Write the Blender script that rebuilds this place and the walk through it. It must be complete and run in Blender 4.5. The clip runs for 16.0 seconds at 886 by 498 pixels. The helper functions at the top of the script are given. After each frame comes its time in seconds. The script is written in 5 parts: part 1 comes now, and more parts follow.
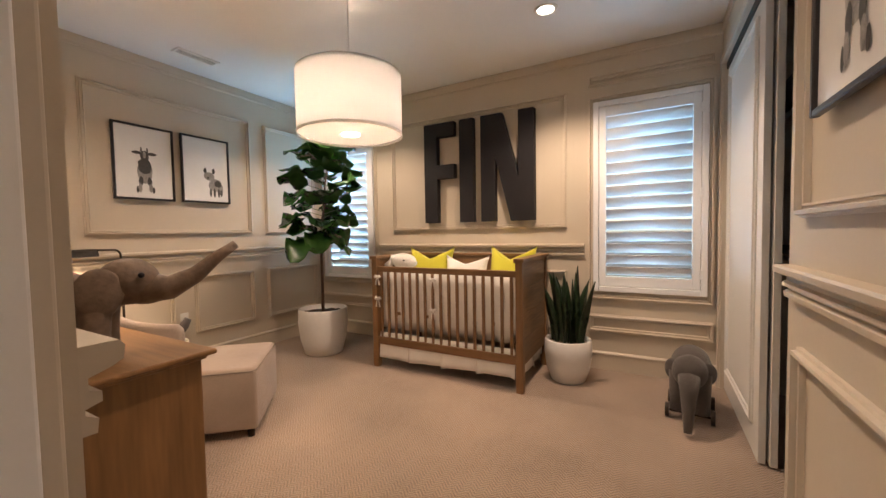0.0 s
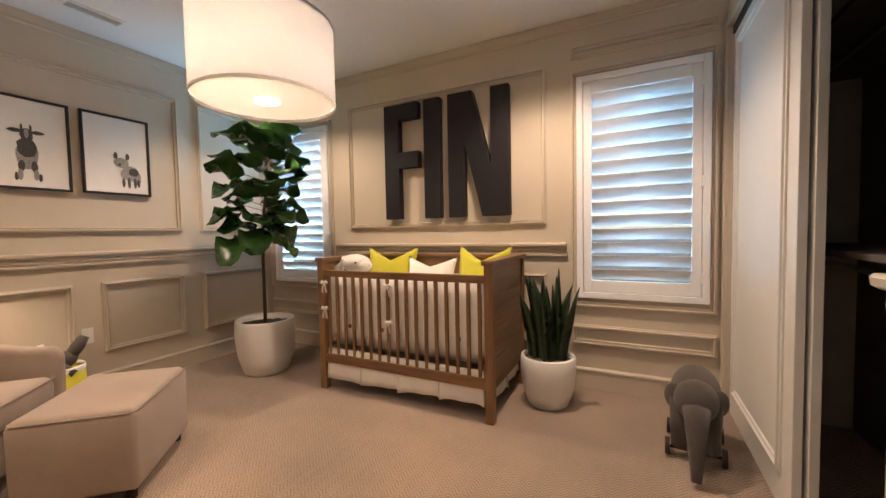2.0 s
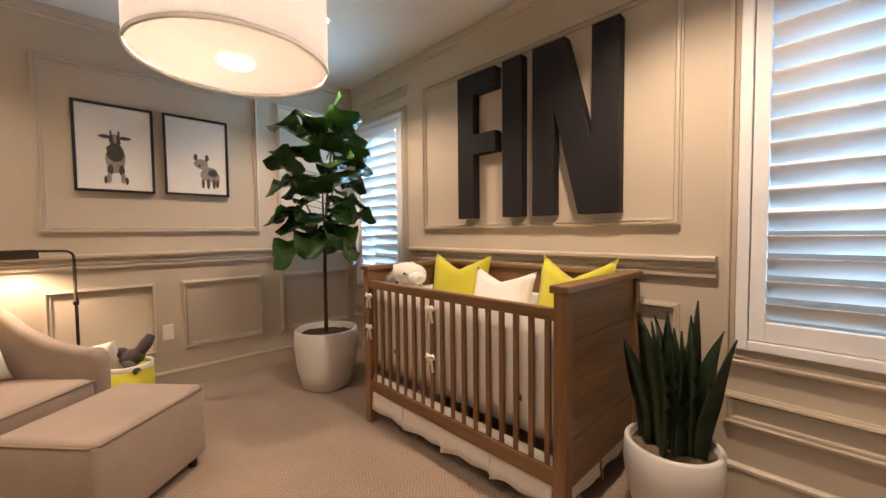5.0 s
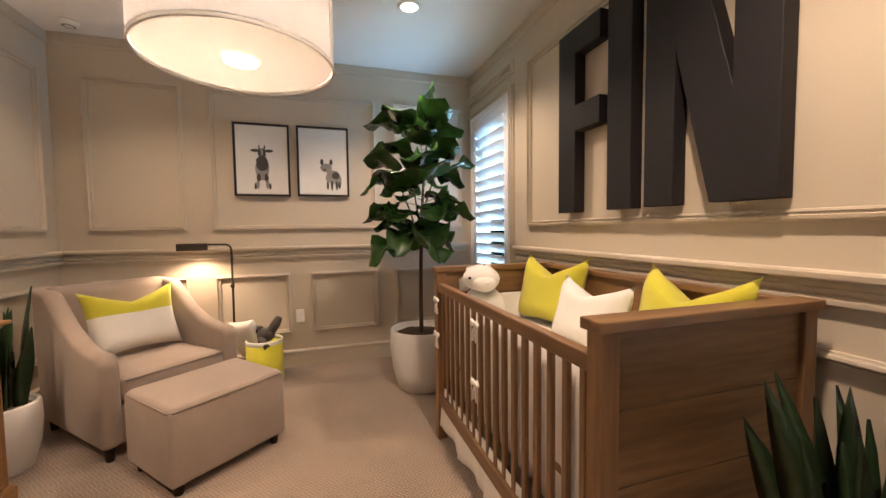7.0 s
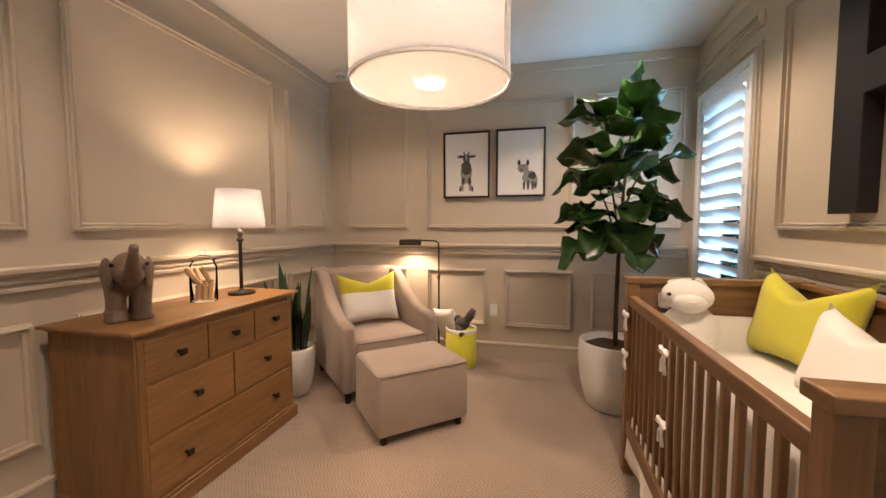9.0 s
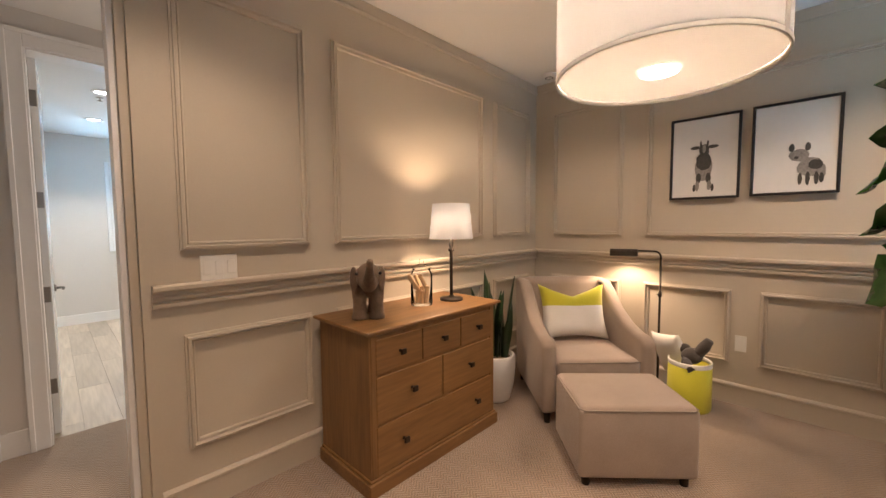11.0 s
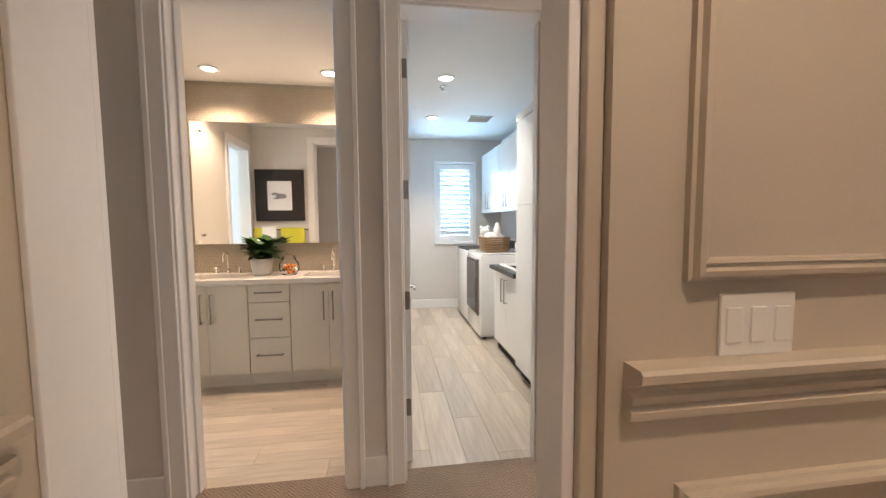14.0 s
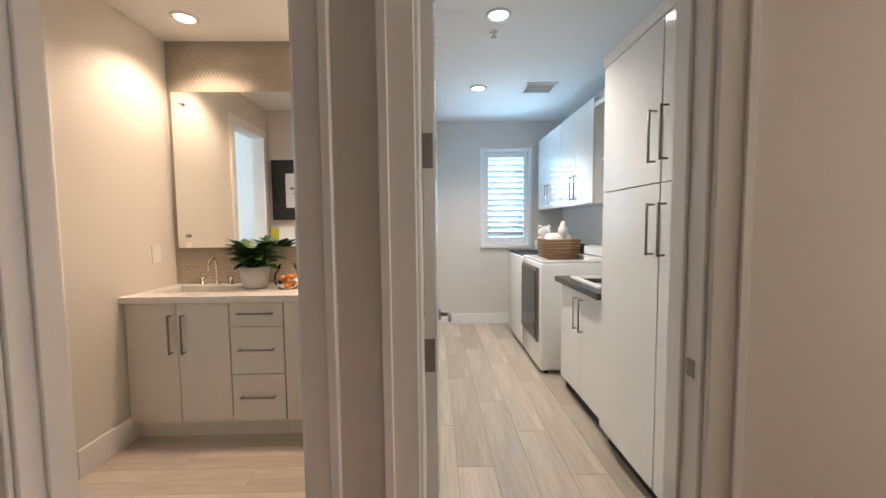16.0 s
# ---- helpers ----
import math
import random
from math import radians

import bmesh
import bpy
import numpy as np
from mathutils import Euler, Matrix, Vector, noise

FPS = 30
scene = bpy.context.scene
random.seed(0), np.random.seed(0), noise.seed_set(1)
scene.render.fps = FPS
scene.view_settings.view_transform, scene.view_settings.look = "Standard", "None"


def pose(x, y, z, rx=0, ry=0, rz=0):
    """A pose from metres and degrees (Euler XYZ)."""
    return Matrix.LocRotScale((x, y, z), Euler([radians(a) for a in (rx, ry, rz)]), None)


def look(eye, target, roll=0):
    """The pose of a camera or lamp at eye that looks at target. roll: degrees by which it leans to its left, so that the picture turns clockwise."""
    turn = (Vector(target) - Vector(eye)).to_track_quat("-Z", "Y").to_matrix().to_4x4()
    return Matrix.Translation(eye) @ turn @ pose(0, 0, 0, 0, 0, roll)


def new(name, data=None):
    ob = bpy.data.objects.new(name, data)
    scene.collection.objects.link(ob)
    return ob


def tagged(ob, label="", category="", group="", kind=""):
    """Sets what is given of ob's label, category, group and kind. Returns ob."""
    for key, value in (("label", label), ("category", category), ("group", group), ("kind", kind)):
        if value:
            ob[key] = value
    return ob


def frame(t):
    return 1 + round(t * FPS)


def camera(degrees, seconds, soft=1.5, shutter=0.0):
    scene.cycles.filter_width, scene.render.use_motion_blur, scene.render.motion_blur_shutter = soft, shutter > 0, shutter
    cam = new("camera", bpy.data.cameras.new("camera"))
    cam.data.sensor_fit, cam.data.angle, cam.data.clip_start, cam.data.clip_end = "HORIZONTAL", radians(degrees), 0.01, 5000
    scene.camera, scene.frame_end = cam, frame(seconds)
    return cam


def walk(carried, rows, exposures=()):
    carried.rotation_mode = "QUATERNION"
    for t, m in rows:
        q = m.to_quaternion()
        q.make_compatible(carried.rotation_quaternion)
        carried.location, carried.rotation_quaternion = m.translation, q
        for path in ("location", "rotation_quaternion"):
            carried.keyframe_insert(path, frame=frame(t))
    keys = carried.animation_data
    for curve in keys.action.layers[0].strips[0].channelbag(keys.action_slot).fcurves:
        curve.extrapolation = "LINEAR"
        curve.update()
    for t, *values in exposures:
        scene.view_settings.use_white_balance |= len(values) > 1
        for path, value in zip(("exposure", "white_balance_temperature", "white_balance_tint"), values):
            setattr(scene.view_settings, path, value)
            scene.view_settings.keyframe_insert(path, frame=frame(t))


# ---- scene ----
cam = camera(98.9, 16.0)
PATH = [
    (0, (0.06, -0.157, 1.234), (-0.906, 1.592, 1.148), -1.0),
    (0.5, (0.061, -0.042, 1.232), (-0.843, 1.74, 1.149), -1.0),
    (1, (0.013, 0.09, 1.221), (-0.881, 1.878, 1.139), -1.0),
    (1.5, (-0.023, 0.224, 1.211), (-0.919, 2.011, 1.13), -1.0),
    (2, (-0.017, 0.394, 1.211), (-0.912, 2.18, 1.122), -1.1),
    (2.5, (-0.01, 0.533, 1.227), (-0.912, 2.315, 1.13), -1.0),
    (3, (-0.04, 0.667, 1.241), (-0.959, 2.44, 1.14), -1.0),
    (3.5, (-0.075, 0.776, 1.242), (-1.018, 2.536, 1.142), -0.8),
    (4, (-0.091, 0.935, 1.25), (-1.15, 2.629, 1.15), -1.0),
    (4.5, (-0.082, 1.101, 1.241), (-1.353, 2.644, 1.15), -0.8),
    (7, (-0.059, 1.972, 1.251), (-1.966, 2.566, 1.145), -0.7),
    (7.5, (-0.026, 2.11, 1.26), (-2.006, 2.377, 1.159), -0.4),
    (8, (-0.019, 2.112, 1.265), (-2.016, 2.129, 1.16), -0.2),
    (10.5, (-0.218, 2.166, 1.346), (-1.81, 0.962, 1.215), -0.3),
    (11, (-0.206, 2.076, 1.372), (-1.64, 0.688, 1.244), -0.4),
    (11.5, (-0.172, 1.925, 1.399), (-1.498, 0.434, 1.26), -0.1),
    (12, (-0.121, 1.726, 1.385), (-1.341, 0.147, 1.249), -0.1),
    (12.5, (-0.133, 1.485, 1.367), (-1.2, -0.201, 1.223), -0.1),
    (13, (-0.166, 1.211, 1.379), (-0.967, -0.616, 1.234), -0.4),
    (13.5, (-0.125, 0.919, 1.373), (-0.602, -1.018, 1.227), -0.4),
    (14, (-0.077, 0.625, 1.371), (-0.36, -1.349, 1.228), -0.4),
    (14.5, (-0.047, 0.327, 1.358), (-0.243, -1.658, 1.216), -0.5),
    (15, (-0.045, 0.065, 1.35), (-0.126, -1.928, 1.214), -0.5),
    (15.5, (-0.079, -0.178, 1.345), (-0.11, -2.173, 1.211), -0.5),
    (16, (-0.188, -0.331, 1.333), (-0.232, -2.326, 1.202), -0.6),
]
walk(cam, [(t, look(eye, target, roll)) for t, eye, target, roll in PATH], exposures=((0.0, 0.7), (4.5, 0.65), (8.0, 0.7), (10.5, 0.55), (13.0, 0.52), (14.5, 0.52), (16.0, 0.18)))

# ---- world and lights ----
world = bpy.data.worlds.new("world")
scene.world = world
world.use_nodes = True
wn = world.node_tree
sky = wn.nodes.new("ShaderNodeTexSky")
sky.sky_type, sky.sun_disc = "NISHITA", False
sky.sun_elevation, sky.sun_rotation = radians(50), radians(140)
wn.links.new(sky.outputs[0], wn.nodes["Background"].inputs[0])
wn.nodes["Background"].inputs[1].default_value = 0.15


def lamp(name, kind, m, power, colour, size=0.1, size_y=0.0, spot=0.0):
    data = bpy.data.lights.new(name, kind)
    data.energy, data.color = power, colour
    if kind == "SUN":
        data.angle = size
    elif kind == "AREA":
        data.size = size
        if size_y:
            data.shape, data.size_y = "RECTANGLE", size_y
        else:
            data.shape = "DISK"
    else:
        data.shadow_soft_size = size
        if kind == "SPOT":
            data.spot_size, data.spot_blend = radians(spot), 0.6
    ob = new(name, data)
    ob.matrix_world = m
    return ob


H, HS = 2.78, 2.65   # ceiling of the bedroom, and of the rooms beyond it
WARM, SOFTWARM, DAY = (1.0, 0.70, 0.47), (1.0, 0.74, 0.55), (0.36, 0.68, 1.0)
lamp("sun", "SUN", look((3, 4, 8), (0, 0, 0)), 1.2, (1.0, 0.95, 0.88), radians(10))
PEND = (-1.62, 1.70)
K = 1.0
lamp("pendant_bulb", "POINT", pose(PEND[0], PEND[1], 2.05), 150 * K, WARM, 0.06)
lamp("table_lamp_bulb", "POINT", pose(-2.10, 0.32, 1.405), 15 * K, WARM, 0.04)
lamp("floor_lamp_bulb", "SPOT", pose(-3.555, 0.955, 1.115), 17 * K, WARM, 0.03, spot=130)
# the last one is unseen, added by symmetry to brighten the south wall
CANS = ((-0.60, 2.58), (-2.69, 2.57), (-0.61, -2.81), (-0.63, -4.10), (1.37, -2.85), (0.40, -2.83), (-2.73, 0.85), (-0.60, 0.85))
for n, (x, y) in enumerate(CANS):
    lamp("downlight_lamp", "SPOT", pose(x, y, (H if y > 0 else HS) - 0.025), (104, 80, 78, 84, 50, 66, 38, 42)[n] * K, SOFTWARM if n not in (2, 3) else (1.0, 0.93, 0.84), 0.05, spot=125)
# daylight standing in the window openings
lamp("window_light", "AREA", look((0.02, 3.75, 1.55), (0.02, 0, 1.2)), 13 * K, DAY, 0.7, 1.4)
lamp("window_light", "AREA", look((-3.25, 3.75, 1.55), (-3.25, 0, 1.2)), 34 * K, DAY, 0.6, 1.4)
lamp("window_light", "AREA", look((-1.12, -5.77, 1.65), (-1.12, 0, 1.2)), 78 * K, DAY, 0.6, 1.2)
# unseen fill lamp, tinted warm, added in place of windows further along the hall
lamp("hall_fill_light", "AREA", look((-3.4, -0.72, 1.5), (2, -0.72, 1.3)), 24 * K, (1.0, 0.87, 0.77), 0.9, 1.8)
lamp("window_light", "AREA", look((0.55, -4.77, 1.7), (-1, -4.77, 1.4)), 45 * K, DAY, 0.6, 1.2)
lamp("side_room_window_light", "AREA", look((3.2, -2.3, 1.6), (1, -2.3, 1.5)), 40 * K, (0.62, 0.82, 1.0), 1.0, 1.4)


# ---- materials ----
def mat(name, colour, rough=0.6, metal=0.0, grain=40.0, amount=0.12, bump=0.15, stretch=(1, 1, 1), emit=None, sheen=0.0, coat=0.0,
        alpha=None, broad=2.0, random=0.0, trans=0.0, second=None):
    m = bpy.data.materials.new(name)
    m.use_nodes = True
    nt = m.node_tree
    b = nt.nodes["Principled BSDF"]
    co = nt.nodes.new("ShaderNodeTexCoord")
    mp = nt.nodes.new("ShaderNodeMapping")
    mp.inputs["Scale"].default_value = stretch
    nt.links.new(co.outputs["Object"], mp.inputs[0])
    fine, wide = nt.nodes.new("ShaderNodeTexNoise"), nt.nodes.new("ShaderNodeTexNoise")
    fine.inputs["Scale"].default_value, wide.inputs["Scale"].default_value = grain, broad
    fine.inputs["Detail"].default_value, wide.inputs["Detail"].default_value = 6, 3
    for n in (fine, wide):
        nt.links.new(mp.outputs[0], n.inputs["Vector"])
    add = nt.nodes.new("ShaderNodeMath")
    add.operation = "ADD"
    nt.links.new(fine.outputs["Fac"], add.inputs[0])
    nt.links.new(wide.outputs["Fac"], add.inputs[1])
    ramp = nt.nodes.new("ShaderNodeMapRange")
    ramp.inputs["From Min"].default_value, ramp.inputs["From Max"].default_value = 0.6, 1.4
    nt.links.new(add.outputs[0], ramp.inputs["Value"])
    mix = nt.nodes.new("ShaderNodeMix")
    mix.data_type = "RGBA"
    lo = second or tuple(c * (1 - amount) for c in colour)
    hi = tuple(min(1, c * (1 + amount * 0.6)) for c in colour)
    mix.inputs["A"].default_value, mix.inputs["B"].default_value = (*lo, 1), (*hi, 1)
    nt.links.new(ramp.outputs[0], mix.inputs["Factor"])
    out = mix.outputs["Result"]
    if random:
        info = nt.nodes.new("ShaderNodeObjectInfo")
        hsv = nt.nodes.new("ShaderNodeHueSaturation")
        r2 = nt.nodes.new("ShaderNodeMapRange")
        r2.inputs["To Min"].default_value, r2.inputs["To Max"].default_value = 1 - random, 1 + random
        nt.links.new(info.outputs["Random"], r2.inputs["Value"])
        nt.links.new(r2.outputs[0], hsv.inputs["Value"])
        nt.links.new(out, hsv.inputs["Color"])
        out = hsv.outputs[0]
    nt.links.new(out, b.inputs["Base Color"])
    b.inputs["Roughness"].default_value, b.inputs["Metallic"].default_value = rough, metal
    b.inputs["Sheen Weight"].default_value, b.inputs["Coat Weight"].default_value = sheen, coat
    b.inputs["Transmission Weight"].default_value = trans
    if emit:
        b.inputs["Emission Color"].default_value = (*emit[0], 1)
        b.inputs["Emission Strength"].default_value = emit[1]
    if bump:
        bp = nt.nodes.new("ShaderNodeBump")
        bp.inputs["Strength"].default_value, bp.inputs["Distance"].default_value = bump, 0.01
        nt.links.new(fine.outputs["Fac"], bp.inputs["Height"])
        nt.links.new(bp.outputs[0], b.inputs["Normal"])
    return m


def carpet_material():
    m = mat("carpet", (0.45, 0.326, 0.238), 1.0, grain=160, amount=0.5, bump=0.0, broad=1.2, sheen=0.3)
    nt = m.node_tree
    b = nt.nodes["Principled BSDF"]
    co = nt.nodes.new("ShaderNodeTexCoord")
    sep = nt.nodes.new("ShaderNodeSeparateXYZ")
    nt.links.new(co.outputs["Object"], sep.inputs[0])

    def op(kind, a, c):
        n = nt.nodes.new("ShaderNodeMath")
        n.operation = kind
        for i, v in enumerate((a, c)):
            if isinstance(v, (int, float)):
                n.inputs[i].default_value = v
            else:
                nt.links.new(v, n.inputs[i])
        return n.outputs[0]
    # loops laid in a zigzag
    zig = op("PINGPONG", sep.outputs["X"], 0.035)
    wave = op("SINE", op("MULTIPLY", op("ADD", sep.outputs["Y"], zig), 300.0), 0.0)
    nz = nt.nodes.new("ShaderNodeTexNoise")
    nz.inputs["Scale"].default_value = 180
    nt.links.new(co.outputs["Object"], nz.inputs["Vector"])
    h = op("ADD", op("MULTIPLY", wave, 0.35), op("MULTIPLY", nz.outputs["Fac"], 1.6))
    bp = nt.nodes.new("ShaderNodeBump")
    bp.inputs["Strength"].default_value, bp.inputs["Distance"].default_value = 0.8, 0.006
    nt.links.new(h, bp.inputs["Height"])
    nt.links.new(bp.outputs[0], b.inputs["Normal"])
    base = b.inputs["Base Color"].links[0].from_socket
    mx = nt.nodes.new("ShaderNodeMix")
    mx.data_type, mx.blend_type = "RGBA", "MULTIPLY"
    shade = op("ADD", op("MULTIPLY", wave, 0.20), 0.82)
    nt.links.new(shade, mx.inputs["B"])
    nt.links.new(base, mx.inputs["A"])
    mx.inputs["Factor"].default_value = 1.0
    nt.links.new(mx.outputs["Result"], b.inputs["Base Color"])
    return m


def see_through(name, colour, clear):
    """Thin cloth or glass: part of the light goes straight through."""
    m = bpy.data.materials.new(name)
    m.use_nodes = True
    nt = m.node_tree
    nt.nodes.remove(nt.nodes["Principled BSDF"])
    out = nt.nodes["Material Output"]
    d, t, mx = nt.nodes.new("ShaderNodeBsdfDiffuse"), nt.nodes.new("ShaderNodeBsdfTranslucent"), nt.nodes.new("ShaderNodeMixShader")
    weave = nt.nodes.new("ShaderNodeTexNoise")
    weave.inputs["Scale"].default_value = 250
    co = nt.nodes.new("ShaderNodeTexCoord")
    nt.links.new(co.outputs["Object"], weave.inputs["Vector"])
    c = nt.nodes.new("ShaderNodeMix")
    c.data_type = "RGBA"
    c.inputs["A"].default_value, c.inputs["B"].default_value = (*[v * 0.9 for v in colour], 1), (*colour, 1)
    nt.links.new(weave.outputs["Fac"], c.inputs["Factor"])
    for n in (d, t):
        nt.links.new(c.outputs["Result"], n.inputs["Color"])
    mx.inputs[0].default_value = clear
    nt.links.new(d.outputs[0], mx.inputs[1])
    nt.links.new(t.outputs[0], mx.inputs[2])
    nt.links.new(mx.outputs[0], out.inputs["Surface"])
    return m


def wood(name, colour, dark, axis=2, rough=0.45, scale=9.0, random=0.0):
    st = [1.0, 1.0, 1.0]
    st[axis] = 0.08
    return mat(name, colour, rough, grain=scale * 6, amount=0.3, bump=0.08, stretch=tuple(st), broad=scale, second=dark, random=random)


M_WALL = mat("greige_wall_paint", (0.53, 0.462, 0.368), 0.55, grain=90, amount=0.03, bump=0.03)
M_TRIM = mat("greige_trim_paint", (0.55, 0.48, 0.385), 0.42, grain=60, amount=0.03, bump=0.02)
M_CEIL = mat("white_ceiling_paint", (0.80, 0.79, 0.77), 0.9, grain=120, amount=0.04, bump=0.05)
M_HALL = mat("pale_hall_paint", (0.66, 0.63, 0.60), 0.7, grain=120, amount=0.03, bump=0.04)
M_BATH = mat("pale_bath_paint", (0.68, 0.64, 0.58), 0.6, grain=120, amount=0.03, bump=0.04)
M_WHITE = mat("white_trim_paint", (0.80, 0.79, 0.78), 0.35, grain=50, amount=0.03, bump=0.02)
M_GLOSS = mat("gloss_white_lacquer", (0.82, 0.82, 0.81), 0.08, grain=20, amount=0.02, bump=0.0, coat=0.3)
M_DOORP = mat("satin_white_door_paint", (0.78, 0.78, 0.78), 0.16, grain=50, amount=0.02, bump=0.01)
M_CLOSET = mat("closet_door_paint", (0.68, 0.66, 0.62), 0.4, grain=50, amount=0.03, bump=0.02)
# near-black base colour puts the unlit closet's shade into its walls and shelves
M_CLOSETSHADE = mat("closet_interior_shade", (0.10, 0.09, 0.08), 0.8, grain=60, amount=0.1)
M_CARPET = carpet_material()
M_SLAT = mat("white_shutter_paint", (0.80, 0.81, 0.83), 0.4, grain=50, amount=0.03, bump=0.02)
M_BLACK = mat("black_paint", (0.013, 0.011, 0.013), 0.6, grain=70, amount=0.2, bump=0.1)
M_BLACK.node_tree.nodes["Principled BSDF"].inputs["Specular IOR Level"].default_value = 0.32
M_FRAME = mat("black_frame_wood", (0.016, 0.012, 0.012), 0.35, grain=60, amount=0.3, bump=0.06)
M_PAPER = mat("off_white_print_paper", (0.76, 0.74, 0.71), 0.25, grain=30, amount=0.03, bump=0.0, coat=0.6)
M_INK = mat("charcoal_ink", (0.06, 0.055, 0.05), 0.5, grain=70, amount=0.5, bump=0.0)
M_INK2 = mat("grey_ink", (0.30, 0.28, 0.26), 0.5, grain=90, amount=0.5, bump=0.0)
M_CRIB = wood("brown_crib_wood", (0.225, 0.120, 0.052), (0.13, 0.065, 0.028))
M_CRIBX = wood("brown_crib_wood_flat", (0.225, 0.120, 0.052), (0.13, 0.065, 0.028), axis=0)
M_CRIBY = wood("brown_crib_wood_board", (0.21, 0.115, 0.05), (0.10, 0.05, 0.022), axis=1)
M_OAK = wood("golden_oak", (0.245, 0.126, 0.046), (0.145, 0.071, 0.025), axis=0)
M_OAKZ = wood("golden_oak_upright", (0.235, 0.121, 0.044), (0.138, 0.068, 0.024), axis=2)
M_WHITECLOTH = mat("white_cotton", (0.78, 0.75, 0.70), 0.95, grain=300, amount=0.08, bump=0.25, sheen=0.2, broad=6)
M_YELLOW = mat("chartreuse_cotton", (0.56, 0.52, 0.035), 0.9, grain=300, amount=0.15, bump=0.25, sheen=0.2, broad=5)
M_UPH = mat("taupe_linen_upholstery", (0.36, 0.28, 0.228), 0.95, grain=260, amount=0.22, bump=0.35, sheen=0.25, broad=4)
M_PIPING = mat("dark_taupe_piping", (0.24, 0.19, 0.155), 0.9, grain=200, amount=0.2)
M_PLUSH = mat("white_plush", (0.74, 0.71, 0.66), 1.0, grain=140, amount=0.15, bump=0.6, sheen=0.4)
M_GREYFELT = mat("charcoal_felt", (0.085, 0.072, 0.065), 1.0, grain=150, amount=0.35, bump=0.5, sheen=0.15)
M_CARVED = mat("carved_grey_brown_wood", (0.17, 0.115, 0.08), 0.6, grain=50, amount=0.45, bump=0.4, broad=8)
M_PINK = mat("worn_red_saddle_paint", (0.34, 0.15, 0.12), 0.7, grain=60, amount=0.4, bump=0.2)
M_POT = mat("white_glazed_ceramic", (0.76, 0.74, 0.71), 0.38, grain=25, amount=0.05, bump=0.04)
M_SOIL = mat("dark_soil", (0.055, 0.032, 0.018), 1.0, grain=60, amount=0.5, bump=0.9)
M_MOSS = mat("dry_moss", (0.20, 0.15, 0.10), 1.0, grain=80, amount=0.5, bump=1.0)
M_LEAF = mat("glossy_fig_leaf", (0.034, 0.102, 0.020), 0.22, grain=18, amount=0.45, bump=0.25, broad=6, random=0.35)
M_VEIN = mat("pale_leaf_vein", (0.10, 0.16, 0.06), 0.4, grain=30, amount=0.2)
M_SNAKE = mat("dark_snake_plant_leaf", (0.022, 0.045, 0.018), 0.35, grain=14, amount=0.5, bump=0.15, stretch=(1, 1, 3), broad=10, random=0.3)
M_BARK = mat("brown_bark", (0.075, 0.045, 0.028), 0.9, grain=60, amount=0.4, bump=0.6)
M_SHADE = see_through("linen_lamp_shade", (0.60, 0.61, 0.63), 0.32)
M_DIFF = see_through("lamp_diffuser", (0.62, 0.62, 0.62), 0.30)
M_BRONZE = mat("dark_bronze", (0.045, 0.034, 0.026), 0.42, metal=0.8, grain=60, amount=0.3, bump=0.05)
M_NICKEL = mat("brushed_nickel", (0.62, 0.59, 0.55), 0.24, metal=1.0, grain=80, amount=0.1, bump=0.02)
M_STEEL = mat("dark_steel", (0.28, 0.26, 0.24), 0.35, metal=1.0, grain=80, amount=0.1, bump=0.02)
M_MIRROR = mat("mirror_silver", (0.92, 0.93, 0.92), 0.0, metal=1.0, amount=0.0, bump=0.0)
M_LAMP = mat("lit_lamp_lens", (1, 1, 1), 0.5, amount=0.0, bump=0.0, emit=((1.0, 0.90, 0.74), 9.0))
M_LAMPC = mat("lit_cool_lens", (1, 1, 1), 0.5, amount=0.0, bump=0.0, emit=((0.96, 0.97, 1.0), 9.0))
M_BULB = mat("lit_bulb_glass", (1, 1, 1), 0.5, amount=0.0, bump=0.0, emit=((1.0, 0.78, 0.50), 6.0))
M_QUARTZ = mat("white_quartz", (0.74, 0.71, 0.67), 0.2, grain=30, amount=0.06, bump=0.0)
M_DARKTOP = mat("dark_stone_counter", (0.04, 0.037, 0.035), 0.25, grain=90, amount=0.4, bump=0.0)
M_CAB = mat("off_white_cabinet", (0.66, 0.63, 0.57), 0.35, grain=40, amount=0.03, bump=0.02)
M_PLANK = wood("pale_oak_plank", (0.56, 0.48, 0.39), (0.40, 0.33, 0.26), axis=1, rough=0.35, scale=7, random=0.14)
M_PLANKX = wood("pale_oak_plank_cross", (0.56, 0.48, 0.39), (0.40, 0.33, 0.26), axis=0, rough=0.35, scale=7, random=0.14)
M_GROUT = mat("grey_grout", (0.38, 0.34, 0.28), 0.9)
M_TILE = mat("beige_penny_tile", (0.46, 0.40, 0.32), 0.18, grain=60, amount=0.08, bump=0.0, random=0.06)
M_WICKER = mat("brown_wicker", (0.27, 0.16, 0.08), 0.8, grain=90, amount=0.5, bump=0.8)
M_BLOCK = mat("light_beech", (0.55, 0.38, 0.22), 0.6, grain=40, amount=0.25, bump=0.05)
M_ORANGE = mat("orange_sweets", (0.62, 0.20, 0.03), 0.4, grain=20, amount=0.2)
M_GREEN = mat("green_houseplant_leaf", (0.035, 0.10, 0.020), 0.35, grain=30, amount=0.4, random=0.3)
M_SMOKED = mat("black_glass_door", (0.02, 0.021, 0.024), 0.06, amount=0.1, bump=0.0)
M_PLASTIC = mat("white_plastic", (0.78, 0.76, 0.72), 0.3, grain=50, amount=0.02, bump=0.0)
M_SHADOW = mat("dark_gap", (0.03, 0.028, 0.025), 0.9)
